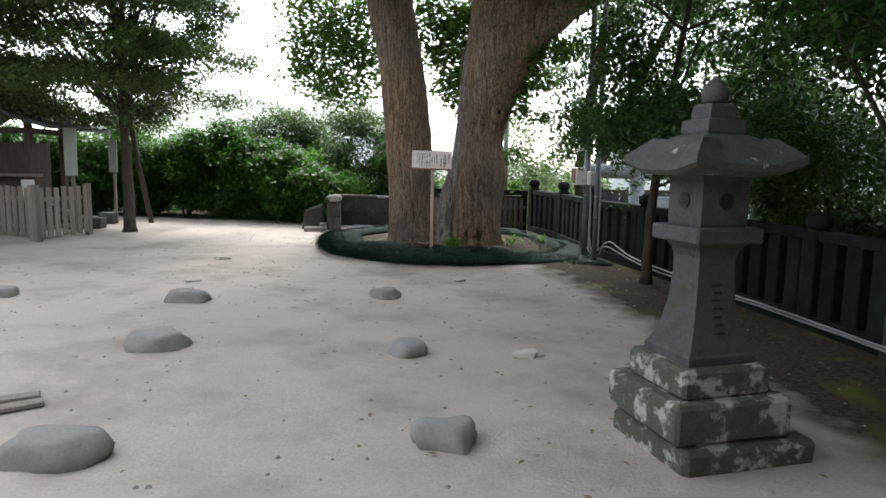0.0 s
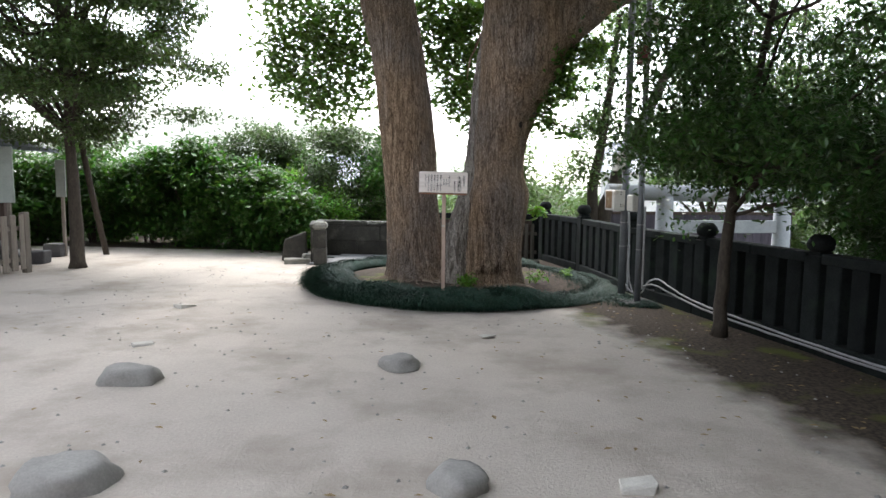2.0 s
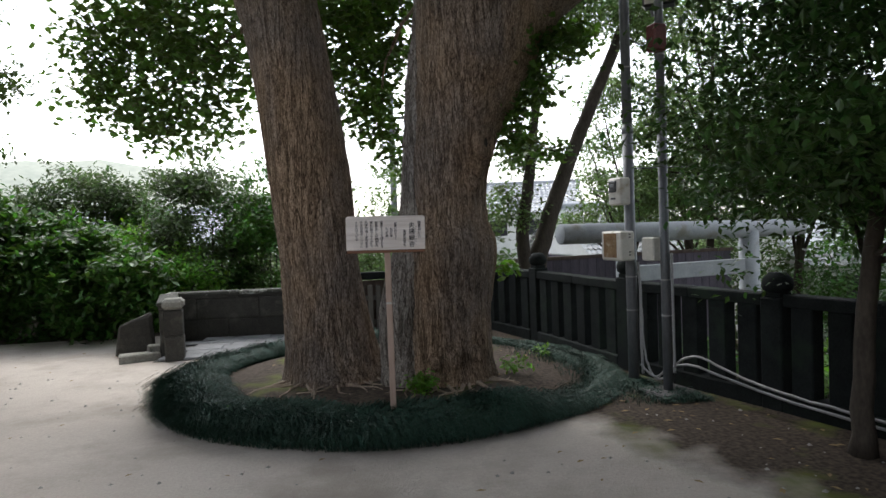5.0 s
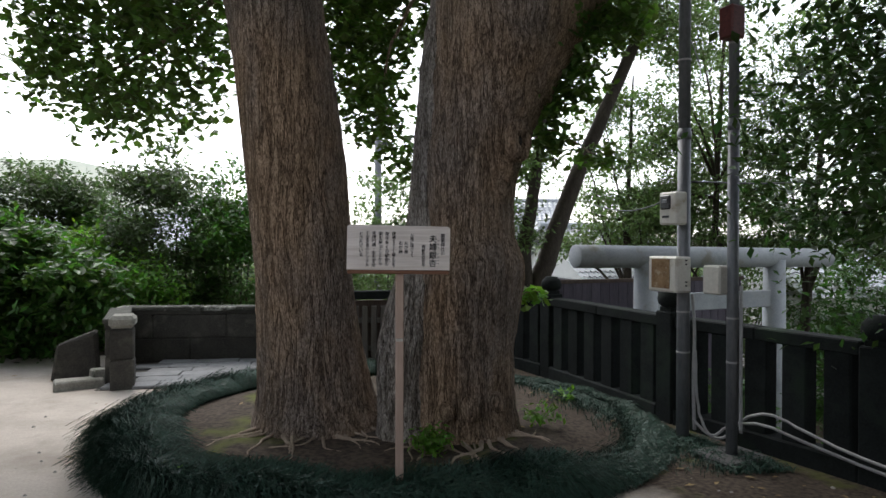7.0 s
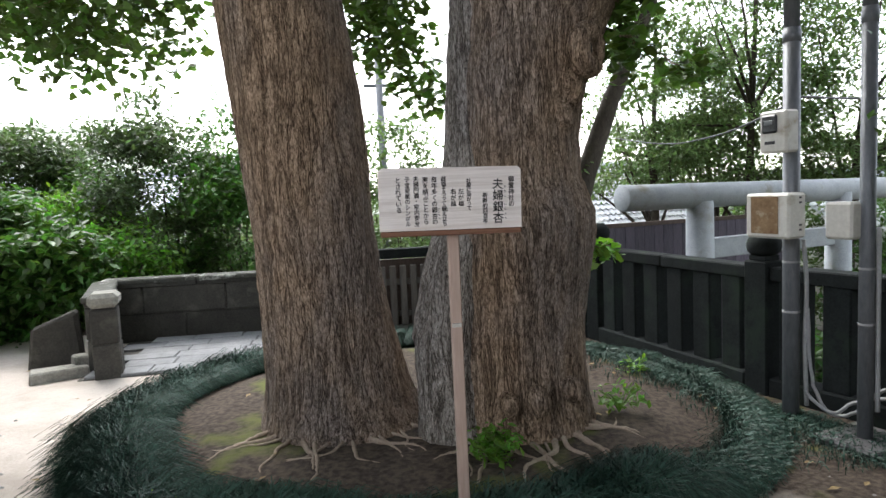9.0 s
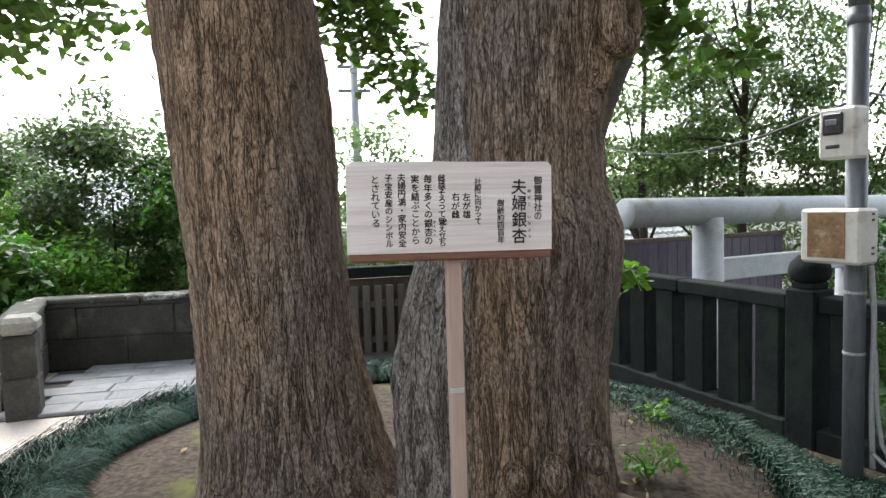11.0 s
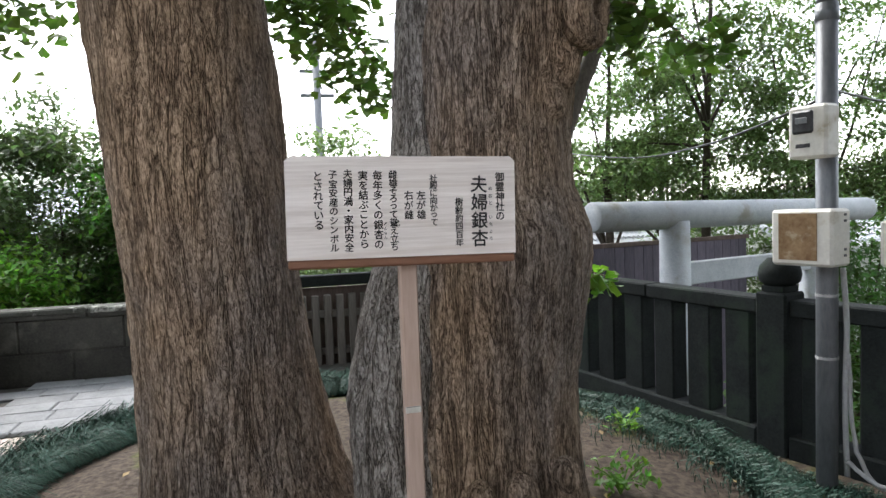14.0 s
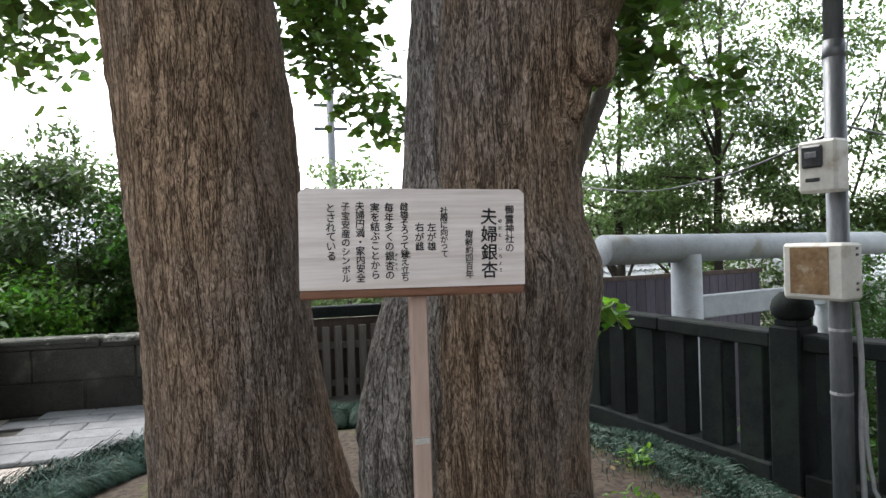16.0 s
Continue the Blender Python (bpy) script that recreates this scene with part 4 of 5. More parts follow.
def litter():
    rng = np.random.default_rng(8)
    verts, faces = [], []
    n = 0
    for _ in range(2000):
        x, y = rng.uniform(-6, 4.6), rng.uniform(1.5, 14.5)
        dense = math.exp(-max(0, fence_x(y) - x) / 1.6) + 0.12
        r = math.hypot((x - RING[0]) / RING[2], (y - RING[1]) / RING[3])
        if x > fence_x(y) - 0.3 or rng.random() > dense or r < 0.2:
            continue
        s = rng.uniform(0.015, 0.04)
        a = rng.uniform(0, 6.28)
        z = height(x, y) + 0.012
        c, d = math.cos(a) * s, math.sin(a) * s
        verts += [(x - c, y - d, z), (x - d * 0.45, y + c * 0.45, z + 0.006), (x + c, y + d, z + 0.003), (x + d * 0.45, y - c * 0.45, z + 0.005)]
        faces.append((n, n + 1, n + 2, n + 3))
        n += 4
    tagged(raw("leaf_litter", verts, faces, M_LITTER), "scattered dry brown fallen leaves on the ground", "leaf litter", kind="stuff")


litter()


def grit():
    rng = np.random.default_rng(9)
    verts, faces = [], []
    n = 0
    for _ in range(700):
        x, y = rng.uniform(-6, 3.5), rng.uniform(1.2, 13)
        if math.hypot((x - RING[0]) / RING[2], (y - RING[1]) / RING[3]) < 1.05:
            continue
        s = rng.uniform(0.006, 0.022)
        z = height(x, y)
        a = rng.uniform(0, 6.28)
        for k in range(4):
            verts.append((x + s * math.cos(a + k * 1.57) * rng.uniform(0.7, 1.3), y + s * math.sin(a + k * 1.57), z))
        verts.append((x, y, z + s * 0.7))
        faces += [(n + k, n + (k + 1) % 4, n + 4) for k in range(4)]
        n += 5
    tagged(raw("pebble_scatter", verts, faces, M_ROCK), "scattered small pebbles on the sand", "pebbles", kind="stuff")


grit()


# ---- foliage ----
def pads(rng, centre, radii, count, size):
    """Leaf pads spread through an ellipsoid."""
    out = []
    for _ in range(count):
        d = rng.normal(size=3)
        d /= np.linalg.norm(d)
        q = rng.uniform(0.35, 1.0) ** 0.6
        s = size * rng.uniform(0.6, 1.3)
        out.append((tuple(np.array(centre) + d * np.array(radii) * q), (s, s, s * 0.55)))
    return out


R = np.random.default_rng(21)
# ginkgo crowns, high, with a few low hanging sprays; unseen layers added for shade
crown = pads(R, (-2.0, 9.8, 7.7), (4.2, 3.8, 2.2), 80, 0.85) + pads(R, (-2.2, 11.0, 5.7), (1.2, 1.2, 0.5), 10, 0.5)
# Low leaf layer added out of view to shade the trunk tops.
crown += pads(R, (-1.2, 9.0, 5.2), (2.4, 1.9, 0.5), 50, 0.5)
leaves("crown", crown, 90000, 0.12, M_GINKGO, tree_1, True, 2, spread=0.2)
spray = [((-2.75, 12.6, 2.95), (0.5, 0.4, 0.26)), ((-2.3, 12.3, 3.2), (0.6, 0.4, 0.35)), ((-3.2, 12.9, 3.35), (0.6, 0.5, 0.3)), ((-1.95, 12.2, 2.85), (0.22, 0.3, 0.25)),
         ((-1.9, 12.0, 3.7), (0.6, 0.5, 0.4)), ((-2.9, 12.5, 3.8), (0.9, 0.6, 0.35)), ((-2.6, 12.3, 4.4), (1.1, 0.7, 0.4))]
leaves("low_spray", spray, 6500, 0.085, M_GINKGO, tree_1, True, 3, label="low hanging ginkgo spray", spread=0.2)
limb([(-1.2, 11.4, 4.0), (-1.8, 12.1, 3.8), (-2.5, 12.5, 3.4), (-3.1, 12.8, 3.2)], 0.04, 0.01, tree_1, sides=7)
crown = pads(R, (2.0, 8.6, 8.0), (4.6, 4.6, 2.0), 90, 0.9) + pads(R, (1.6, 8.2, 5.6), (2.4, 1.8, 0.8), 20, 0.55) + pads(R, (2.2, 10.2, 4.9), (1.3, 0.9, 0.5), 10, 0.4)
# Unseen leaf layer that blocks sky light above the forked trunk.
crown += pads(R, (1.6, 8.8, 5.1), (2.4, 1.9, 0.5), 50, 0.5)
leaves("crown", crown, 140000, 0.13, M_GINKGO, tree_2, True, 4, spread=0.2)
spray = [((-0.3, 12.3, 2.95), (0.36, 0.35, 0.35)), ((-0.12, 12.4, 2.65), (0.28, 0.3, 0.22)), ((0.1, 12.5, 2.42), (0.2, 0.25, 0.15)), ((-0.35, 12.6, 3.5), (0.5, 0.4, 0.4)),
         ((0.05, 13.0, 4.2), (0.7, 0.5, 0.5)), ((-0.5, 12.8, 4.5), (0.7, 0.5, 0.5)), ((-0.6, 12.4, 3.9), (0.5, 0.4, 0.4))]
leaves("low_spray", spray, 6000, 0.08, M_GINKGO, tree_2, True, 5, label="low hanging ginkgo spray", spread=0.1)
limb([(0.5, 11.2, 4.2), (0.1, 12.0, 3.9), (-0.15, 12.4, 3.2), (0.1, 12.5, 2.6)], 0.03, 0.006, tree_2, sides=7)
spray = [((1.02, 10.75, 2.6), (0.2, 0.22, 0.16)), ((1.15, 10.75, 2.4), (0.18, 0.2, 0.1)), ((1.4, 10.7, 2.3), (0.16, 0.18, 0.08)), ((1.2, 10.9, 2.95), (0.3, 0.3, 0.25)), ((1.5, 10.9, 3.4), (0.4, 0.4, 0.25)), ((1.1, 10.7, 3.3), (0.3, 0.3, 0.2))]
leaves("low_spray", spray, 2600, 0.07, M_GINKGO, tree_2, True, 6, label="low hanging ginkgo spray", spread=0.08)
limb([(0.85, 10.8, 2.6), (1.1, 10.78, 2.5), (1.45, 10.72, 2.3)], 0.015, 0.005, tree_2, sides=6)
leaves("sucker", [((1.02, 11.05, 1.2), (0.15, 0.12, 0.06))], 70, 0.07, M_HERB, tree_2, True, 7, label="bright green sucker shoot", spread=0.05)["kind"] = "stuff"
limb([(0.8, 10.95, 1.15), (0.95, 11.0, 1.2), (1.15, 11.05, 1.2)], 0.008, 0.004, tree_2, sides=6)


def herb(x, y, s, n, seed, label):
    e = thing("herb_clump", (x, y, height(x, y)), 0, label, "plant", "herbs at the trunk")
    rng = np.random.default_rng(seed)
    for k in range(5):
        a = rng.uniform(0, 6.28)
        part("stem", tube(bend([(0, 0, 0), (0.3 * s * math.cos(a), 0.3 * s * math.sin(a), s * 0.5), (0.7 * s * math.cos(a), 0.7 * s * math.sin(a), s * 0.8)], 3), 0.004, 5), M_HERB, e)
    leaves("foliage", [((0, 0, s * 0.55), (s * 0.8, s * 0.7, s * 0.45))], n, 0.055, M_HERB, e, seed=seed, spread=0.03, clump=6)


herb(0.02, 10.22, 0.17, 330, 3, "low dark green ivy clump at the trunk foot")
herb(0.98, 10.75, 0.2, 110, 4, "bright green seedling clump beside the trunk")
herb(1.5, 11.6, 0.15, 60, 5, "bright green seedling clump on bare soil")
herb(-1.6, 10.15, 0.14, 90, 6, "small bright weed growing in the grass ring")


def evergreen(name, x, y, z, stem, crown_blobs, n, size, mat, label, r=0.07, seed=1, limbs=(), group="", fan=False, clump=14, spread=0.16, tip=0.02):
    e = thing(name, (0, 0, 0), 0, label, "tree", group)
    p = bend([(x, y, z)] + stem, 6, 0.01)
    part("trunk", tube(p, [r * 1.25 if i == 0 else r + (tip - r) * i / (len(p) - 1) for i in range(len(p))], 12), M_TRUNK, e, smooth=True)
    for a, q in enumerate(limbs):
        part("limb", tube(bend(q, 4, 0.02), np.linspace(r * 0.3, 0.01, 4 * (len(q) - 1) + 1).tolist(), 8), M_TRUNK, e, smooth=True)
    leaves("crown", crown_blobs, n, size, mat, e, fan, seed, clump=clump, spread=spread)
    return e


def auto_limbs(rng, axis, blobs, count):
    out = []
    for i in rng.choice(len(blobs), min(count, len(blobs)), replace=False):
        c = np.array(blobs[i][0])
        a = np.array(axis[rng.integers(len(axis))])
        a[2] = min(a[2], c[2] - 0.1)
        mid = (a + c) / 2 + rng.normal(0, 0.08, 3)
        out.append([tuple(a), tuple(mid), tuple(c)])
    return out


# glossy evergreens along the fence
b = pads(R, (3.45, 7.9, 3.1), (1.8, 1.9, 1.5), 60, 0.36) + pads(R, (3.2, 7.6, 1.85), (1.4, 1.6, 0.45), 54, 0.33) + pads(R, (2.15, 8.3, 2.6), (0.6, 0.7, 0.9), 16, 0.28) + pads(R, (2.85, 9.45, 2.1), (0.45, 0.45, 0.95), 14, 0.25) + pads(R, (3.4, 7.6, 5.2), (2.0, 2.0, 1.0), 22, 0.45)
evergreen("evergreen_tree", 2.83, 8.5, 0, [(2.85, 8.45, 1.2), (3.0, 8.3, 2.6), (3.2, 8.1, 4.6)], b, 66000, 0.078, M_CAMELLIA, "dense glossy evergreen tree overhanging the stone fence", 0.075, 31, spread=0.2, limbs=
          auto_limbs(R, [(2.86, 8.45, 1.3), (2.95, 8.35, 2.2), (3.05, 8.2, 3.2)], b, 14), group="fence evergreens")
# The wide pads at height 5 are an unseen canopy added for shade.
b = pads(R, (4.6, 4.6, 3.0), (1.6, 2.1, 1.6), 66, 0.5) + pads(R, (3.2, 4.6, 5.0), (2.6, 3.4, 0.8), 90, 0.65) + pads(R, (4.9, 5.2, 1.6), (0.5, 1.6, 0.5), 12, 0.4)
evergreen("evergreen_tree", 4.2, 5.2, 0, [(4.25, 5.2, 1.2), (4.35, 5.0, 2.6), (4.4, 4.8, 4.6)], b, 100000, 0.1, M_CAMELLIA, "dense dark evergreen tree behind the stone lantern, with added unseen canopy", 0.08, 32,
          auto_limbs(R, [(4.25, 5.2, 1.4), (4.3, 5.1, 2.2), (4.4, 4.9, 3.4)], b, 12), "fence evergreens")
# Tree out of view; its overhead pads are added to block light.
b = pads(R, (5.2, 1.4, 3.4), (1.6, 2.6, 2.0), 60, 0.6) + pads(R, (3.2, 0.0, 5.2), (2.8, 3.2, 0.8), 80, 0.7)
evergreen("evergreen_tree", 5.0, 1.6, 0, [(5.0, 1.6, 1.2), (5.2, 1.6, 2.6), (5.3, 1.6, 4.2)], b, 90000, 0.13, M_CAMELLIA, "dense dark evergreen by the fence, added unseen to block light", 0.08, 33, (), "fence evergreens")
# The second, taller mass is unseen and added to block eastern light.
b = pads(R, (6.0, 8.0, -0.4), (0.9, 6.0, 1.6), 50, 0.6) + pads(R, (6.9, -0.5, 3.4), (1.4, 5.5, 3.2), 110, 0.95)
evergreen("evergreen_shrub", 6.2, 8, -2.7, [(6.2, 8, -1), (6.3, 8, 1)], b, 56000, 0.17, M_CAMELLIA, "dark evergreen shrubs below the fence with added unseen light-blocking mass", 0.08, 34, (), "fence evergreens")
b = pads(R, (5.1, 8.5, 1.2), (0.9, 1.5, 1.2), 60, 0.4)
evergreen("evergreen_shrub", 5.3, 8.4, -2.5, [(5.2, 8.4, -1), (5.1, 8.4, 1.2)], b, 26000, 0.09, M_CAMELLIA, "dense dark evergreen shrub standing behind the stone fence", 0.07, 134, (), "fence evergreens")
# Tall trees added outside the view to shut off the eastern sky.
for i, (x, y) in enumerate([(7.4, 5.6), (7.6, 1.6), (7.4, -2.6)]):
    b = pads(R, (x, y, 4.6), (1.8, 2.4, 4.2), 120, 0.75) + pads(R, (x, y, 0.2), (1.4, 2.2, 2.0), 40, 0.7)
    evergreen("evergreen_tree", x, y, -2.7, [(x, y, 0), (x + 0.1, y, 3), (x, y + 0.1, 8)], b, 46000, 0.2, M_CAMELLIA, "tall dense evergreen added unseen beyond the fence to block light", 0.16, 140 + i, (), "fence evergreens")

# the slim tree on the yard's far side
def tiers(rng, x, y, rows):
    """Flat layered sprays of leaves: height, reach and number of pads a tier."""
    out = []
    for z, reach, count in rows:
        for _ in range(count):
            a, q = rng.uniform(0, 6.28), reach * rng.uniform(0.15, 1.0) ** 0.6
            s = rng.uniform(0.35, 0.7)
            out.append(((x + q * math.cos(a), y + q * math.sin(a), z - 0.1 * q + rng.uniform(-0.2, 0.2)), (s, s, s * 0.28)))
    return out


b = tiers(R, -7.35, 12.1, [(2.65, 2.0, 16), (3.2, 2.6, 34), (3.8, 2.7, 40), (4.5, 2.6, 44), (5.2, 2.5, 44), (6.0, 2.3, 40), (6.9, 1.9, 30), (7.7, 1.3, 16)])
evergreen("yard_tree", -6.98, 12.23, 0, [(-6.98, 12.23, 1.2), (-7.0, 12.2, 2.6), (-6.9, 12.2, 5.0), (-6.95, 12.2, 7.6)], b, 130000, 0.09, M_YARD, "slim evergreen tree with layered dark crown in the yard", 0.13, 35,
          auto_limbs(R, [(-6.98, 12.2, 2.3), (-7.0, 12.2, 3.2), (-6.95, 12.2, 4.2), (-6.95, 12.2, 5.5)], b, 40), clump=12, spread=0.13)
b = tiers(R, -10.8, 9.9, [(3.0, 2.6, 24), (3.6, 3.0, 34), (4.4, 3.0, 36), (5.3, 2.8, 34), (6.2, 2.2, 24)])
evergreen("yard_tree", -10.8, 9.8, 0, [(-10.8, 9.8, 1.5), (-10.8, 9.7, 3), (-10.9, 9.6, 5)], b, 70000, 0.1, M_YARD, "broad evergreen tree shading the small shrine", 0.15, 36)
solo("tree_stake", tube([(-7.75, 14.3, -0.05), (-7.85, 14.0, 1.4), (-7.9, 13.7, 2.9)], 0.06, 10), M_TRUNK, label="slim dark leaning stake beside the yard tree", category="stake", smooth=True)


# hedges and shrubs behind the yard
def shrub(x, y, z, rx, ry, rz, n, size, mat, label, seed, group="hedge shrubs", lumps=46):
    e = thing("shrub", (x, y, z), 0, label, "shrub", group)
    rng = np.random.default_rng(seed)
    for k in range(4):
        a = rng.uniform(0, 6.28)
        part("stem", tube(bend([(0.1 * math.cos(a), 0.1 * math.sin(a), -0.05), (0.3 * rx * math.cos(a), 0.3 * ry * math.sin(a), rz * 0.7), (0.6 * rx * math.cos(a), 0.6 * ry * math.sin(a), rz * 1.3)], 3), [0.03, 0.03, 0.028, 0.025, 0.02, 0.015, 0.01], 6), M_TRUNK, e)
    leaves("foliage", pads(rng, (0, 0, rz), (rx, ry, rz), lumps, 0.27 * min(rx, rz)), n, size, mat, e, seed=seed, droop=0.2, spread=0.14)


k = 0
for x, y, rz, rx in [(-4.6, 15.9, 0.85, 0.8), (-5.7, 16.2, 1.05, 0.95), (-6.9, 16.5, 1.2, 1.0), (-8.2, 16.7, 1.1, 1.0), (-9.5, 16.6, 1.15, 1.0), (-10.8, 16.2, 1.1, 1.0), (-12, 15.4, 1.2, 1.0), (-13, 14, 1.2, 1.0)]:
    k += 1
    shrub(x, y, 0, rx * 1.1, 0.8, rz * 1.03, 12000, 0.15, M_HEDGE, "leafy bright green hedge shrub", 40 + k)
for x, y, z, rx, ry, rz, n, s, m, lab in [
        (-6.7, 20.0, -0.8, 1.9, 1.5, 2.1, 28000, 0.13, M_REDLEAF, "large dark rounded shrub behind the hedge"),
        (-3.5, 18.3, -1.2, 1.35, 1.2, 2.35, 26000, 0.11, M_REDLEAF, "tall dark leafy shrub behind the low wall"),
        (-2.3, 17.6, -1.6, 1.1, 1.0, 2.2, 16000, 0.11, M_HEDGE, "tall leafy shrub behind the low wall"),
        (-5.1, 19.4, -1.0, 1.2, 1.0, 1.75, 14000, 0.12, M_HEDGE, "leafy green shrub behind the hedge"),
        (-9.5, 20.5, -0.8, 2.0, 1.5, 1.6, 9000, 0.15, M_HEDGE, "broad green shrub behind the hedge"),
        (-4.9, 17.6, -0.3, 0.9, 0.8, 1.1, 8000, 0.11, M_HERB, "bright leafy shrub behind the hedge"),
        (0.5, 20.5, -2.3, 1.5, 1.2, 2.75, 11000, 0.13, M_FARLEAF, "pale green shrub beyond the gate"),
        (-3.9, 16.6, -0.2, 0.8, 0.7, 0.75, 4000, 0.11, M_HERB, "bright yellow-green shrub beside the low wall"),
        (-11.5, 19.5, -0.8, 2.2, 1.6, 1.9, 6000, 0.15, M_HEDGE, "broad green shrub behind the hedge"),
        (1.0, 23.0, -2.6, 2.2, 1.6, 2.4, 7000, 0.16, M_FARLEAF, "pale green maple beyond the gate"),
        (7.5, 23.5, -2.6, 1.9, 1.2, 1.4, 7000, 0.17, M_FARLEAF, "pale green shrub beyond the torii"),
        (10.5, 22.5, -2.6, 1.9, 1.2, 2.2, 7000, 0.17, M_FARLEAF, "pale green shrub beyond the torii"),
        (13.0, 20.5, -2.6, 1.9, 1.3, 2.4, 7000, 0.17, M_HEDGE, "leafy green shrub beyond the torii"),
        (9.5, 17.5, -2.6, 1.2, 1.0, 1.6, 5000, 0.14, M_HEDGE, "leafy green shrub beyond the torii"),
        (11.5, 13.5, -2.6, 1.6, 1.4, 1.9, 6000, 0.15, M_HEDGE, "leafy green shrub beyond the torii"),
        (4.0, 12.9, -2.5, 0.8, 0.8, 1.3, 4000, 0.12, M_HEDGE, "leafy shrub below the stone fence"),
        (5.2, 11.0, -2.6, 1.0, 0.9, 1.5, 4500, 0.12, M_HERB, "bright leafy shrub below the stone fence"),
        (3.0, 14.8, -2.5, 0.7, 0.7, 1.2, 2600, 0.12, M_HERB, "bright leafy shrub below the torii")]:
    k += 1
    shrub(x, y, z, rx, ry, rz, n, s, m, lab, 40 + k, "background shrubs", 110)

woods = pads(R, (2, 40, -0.6), (26, 4, 1.6), 150, 1.6) + pads(R, (-16, 34, 0.2), (8, 3, 1.8), 40, 1.4) + pads(R, (14, 31, -0.9), (6, 2, 1.2), 40, 1.1)
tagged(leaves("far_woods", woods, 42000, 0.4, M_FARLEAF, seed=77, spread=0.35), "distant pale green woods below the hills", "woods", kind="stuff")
# the leaning forked tree beyond the fence
b = pads(R, (4.6, 16.6, 6.2), (2.4, 2.0, 1.4), 26, 0.6) + pads(R, (3.4, 16.2, 5.0), (0.9, 1.0, 0.5), 5, 0.35) + pads(R, (2.35, 16.2, 3.6), (0.7, 0.7, 1.3), 18, 0.3) + pads(R, (1.95, 16.2, 1.9), (0.4, 0.6, 0.7), 8, 0.28)
lt = evergreen("leaning_tree", 2.6, 16.2, -2.7, [(2.65, 16.2, 0.4), (2.95, 16.25, 1.6), (3.4, 16.35, 2.7), (3.95, 16.4, 3.9), (4.8, 16.6, 5.6)], b, 24000, 0.11, M_FARLEAF,
               "leaning forked tree beyond the stone fence", 0.2, 51, [], tip=0.09)
part("limb", tube(bend([(2.6, 16.2, 0.3), (2.45, 16.2, 1.3), (2.6, 16.2, 2.4), (2.75, 16.2, 3.6), (2.9, 16.2, 5.2)], 6, 0.01), np.linspace(0.14, 0.06, 25).tolist(), 12), M_TRUNK, lt, smooth=True)
# thin airy trees beyond the torii
for i, (x, y, h, lean, n) in enumerate([(7.8, 19.5, 7.5, 0.4, 5200), (6.2, 20.5, 5.6, 0.2, 4200), (9.6, 18.8, 7.2, 0.9, 5200), (11.0, 16.5, 5.0, 0.6, 4200), (8.6, 22, 5.5, -0.3, 4200), (12.5, 13.5, 6.0, 0.3, 5000)]):
    b = tiers(R, x + lean * 0.5, y, [(1.7 + (h - 2.0) * q, 1.7 * (1 - q) ** 0.5 + 0.35, int(15 - 8 * q)) for q in (0, 0.12, 0.24, 0.38, 0.52, 0.66, 0.8, 0.93)])
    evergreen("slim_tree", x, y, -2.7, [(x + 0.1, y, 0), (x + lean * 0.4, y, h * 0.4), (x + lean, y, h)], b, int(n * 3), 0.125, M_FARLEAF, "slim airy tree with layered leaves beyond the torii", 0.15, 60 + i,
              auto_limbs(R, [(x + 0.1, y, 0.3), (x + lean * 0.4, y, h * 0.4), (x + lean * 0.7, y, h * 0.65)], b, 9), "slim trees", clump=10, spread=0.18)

# ---- torii ----
t0, t1 = Vector((2.4, 13.75, 1.43)), Vector((7.0, 14.95, 1.36))
d = (t1 - t0).normalized()
turn = math.degrees(math.atan2(d.y, d.x))
L = (t1 - t0).length
tor = thing("stone_torii", (t0.x, t0.y, 0), turn, "grey round-beamed stone torii rising below the fence", "torii")
part("top_beam", tube([(0, 0, 1.44), (0.012, 0, 1.44), (L, 0, 1.38), (L + 0.012, 0, 1.38)], [0.135, 0.15, 0.145, 0.13], 28), M_TORII, tor, "round top beam", True)
for x in (1.15, L - 1.15):
    part("pillar", tube([(x, 0, -2.7), (x, 0, 1.36)], [0.19, 0.155], 20), M_TORII, tor, smooth=True)
part("tie_beam", box(L - 2.3, 0.12, 0.24, (L / 2, 0, 0.67), 0.01), M_TORII, tor, "squared tie beam")


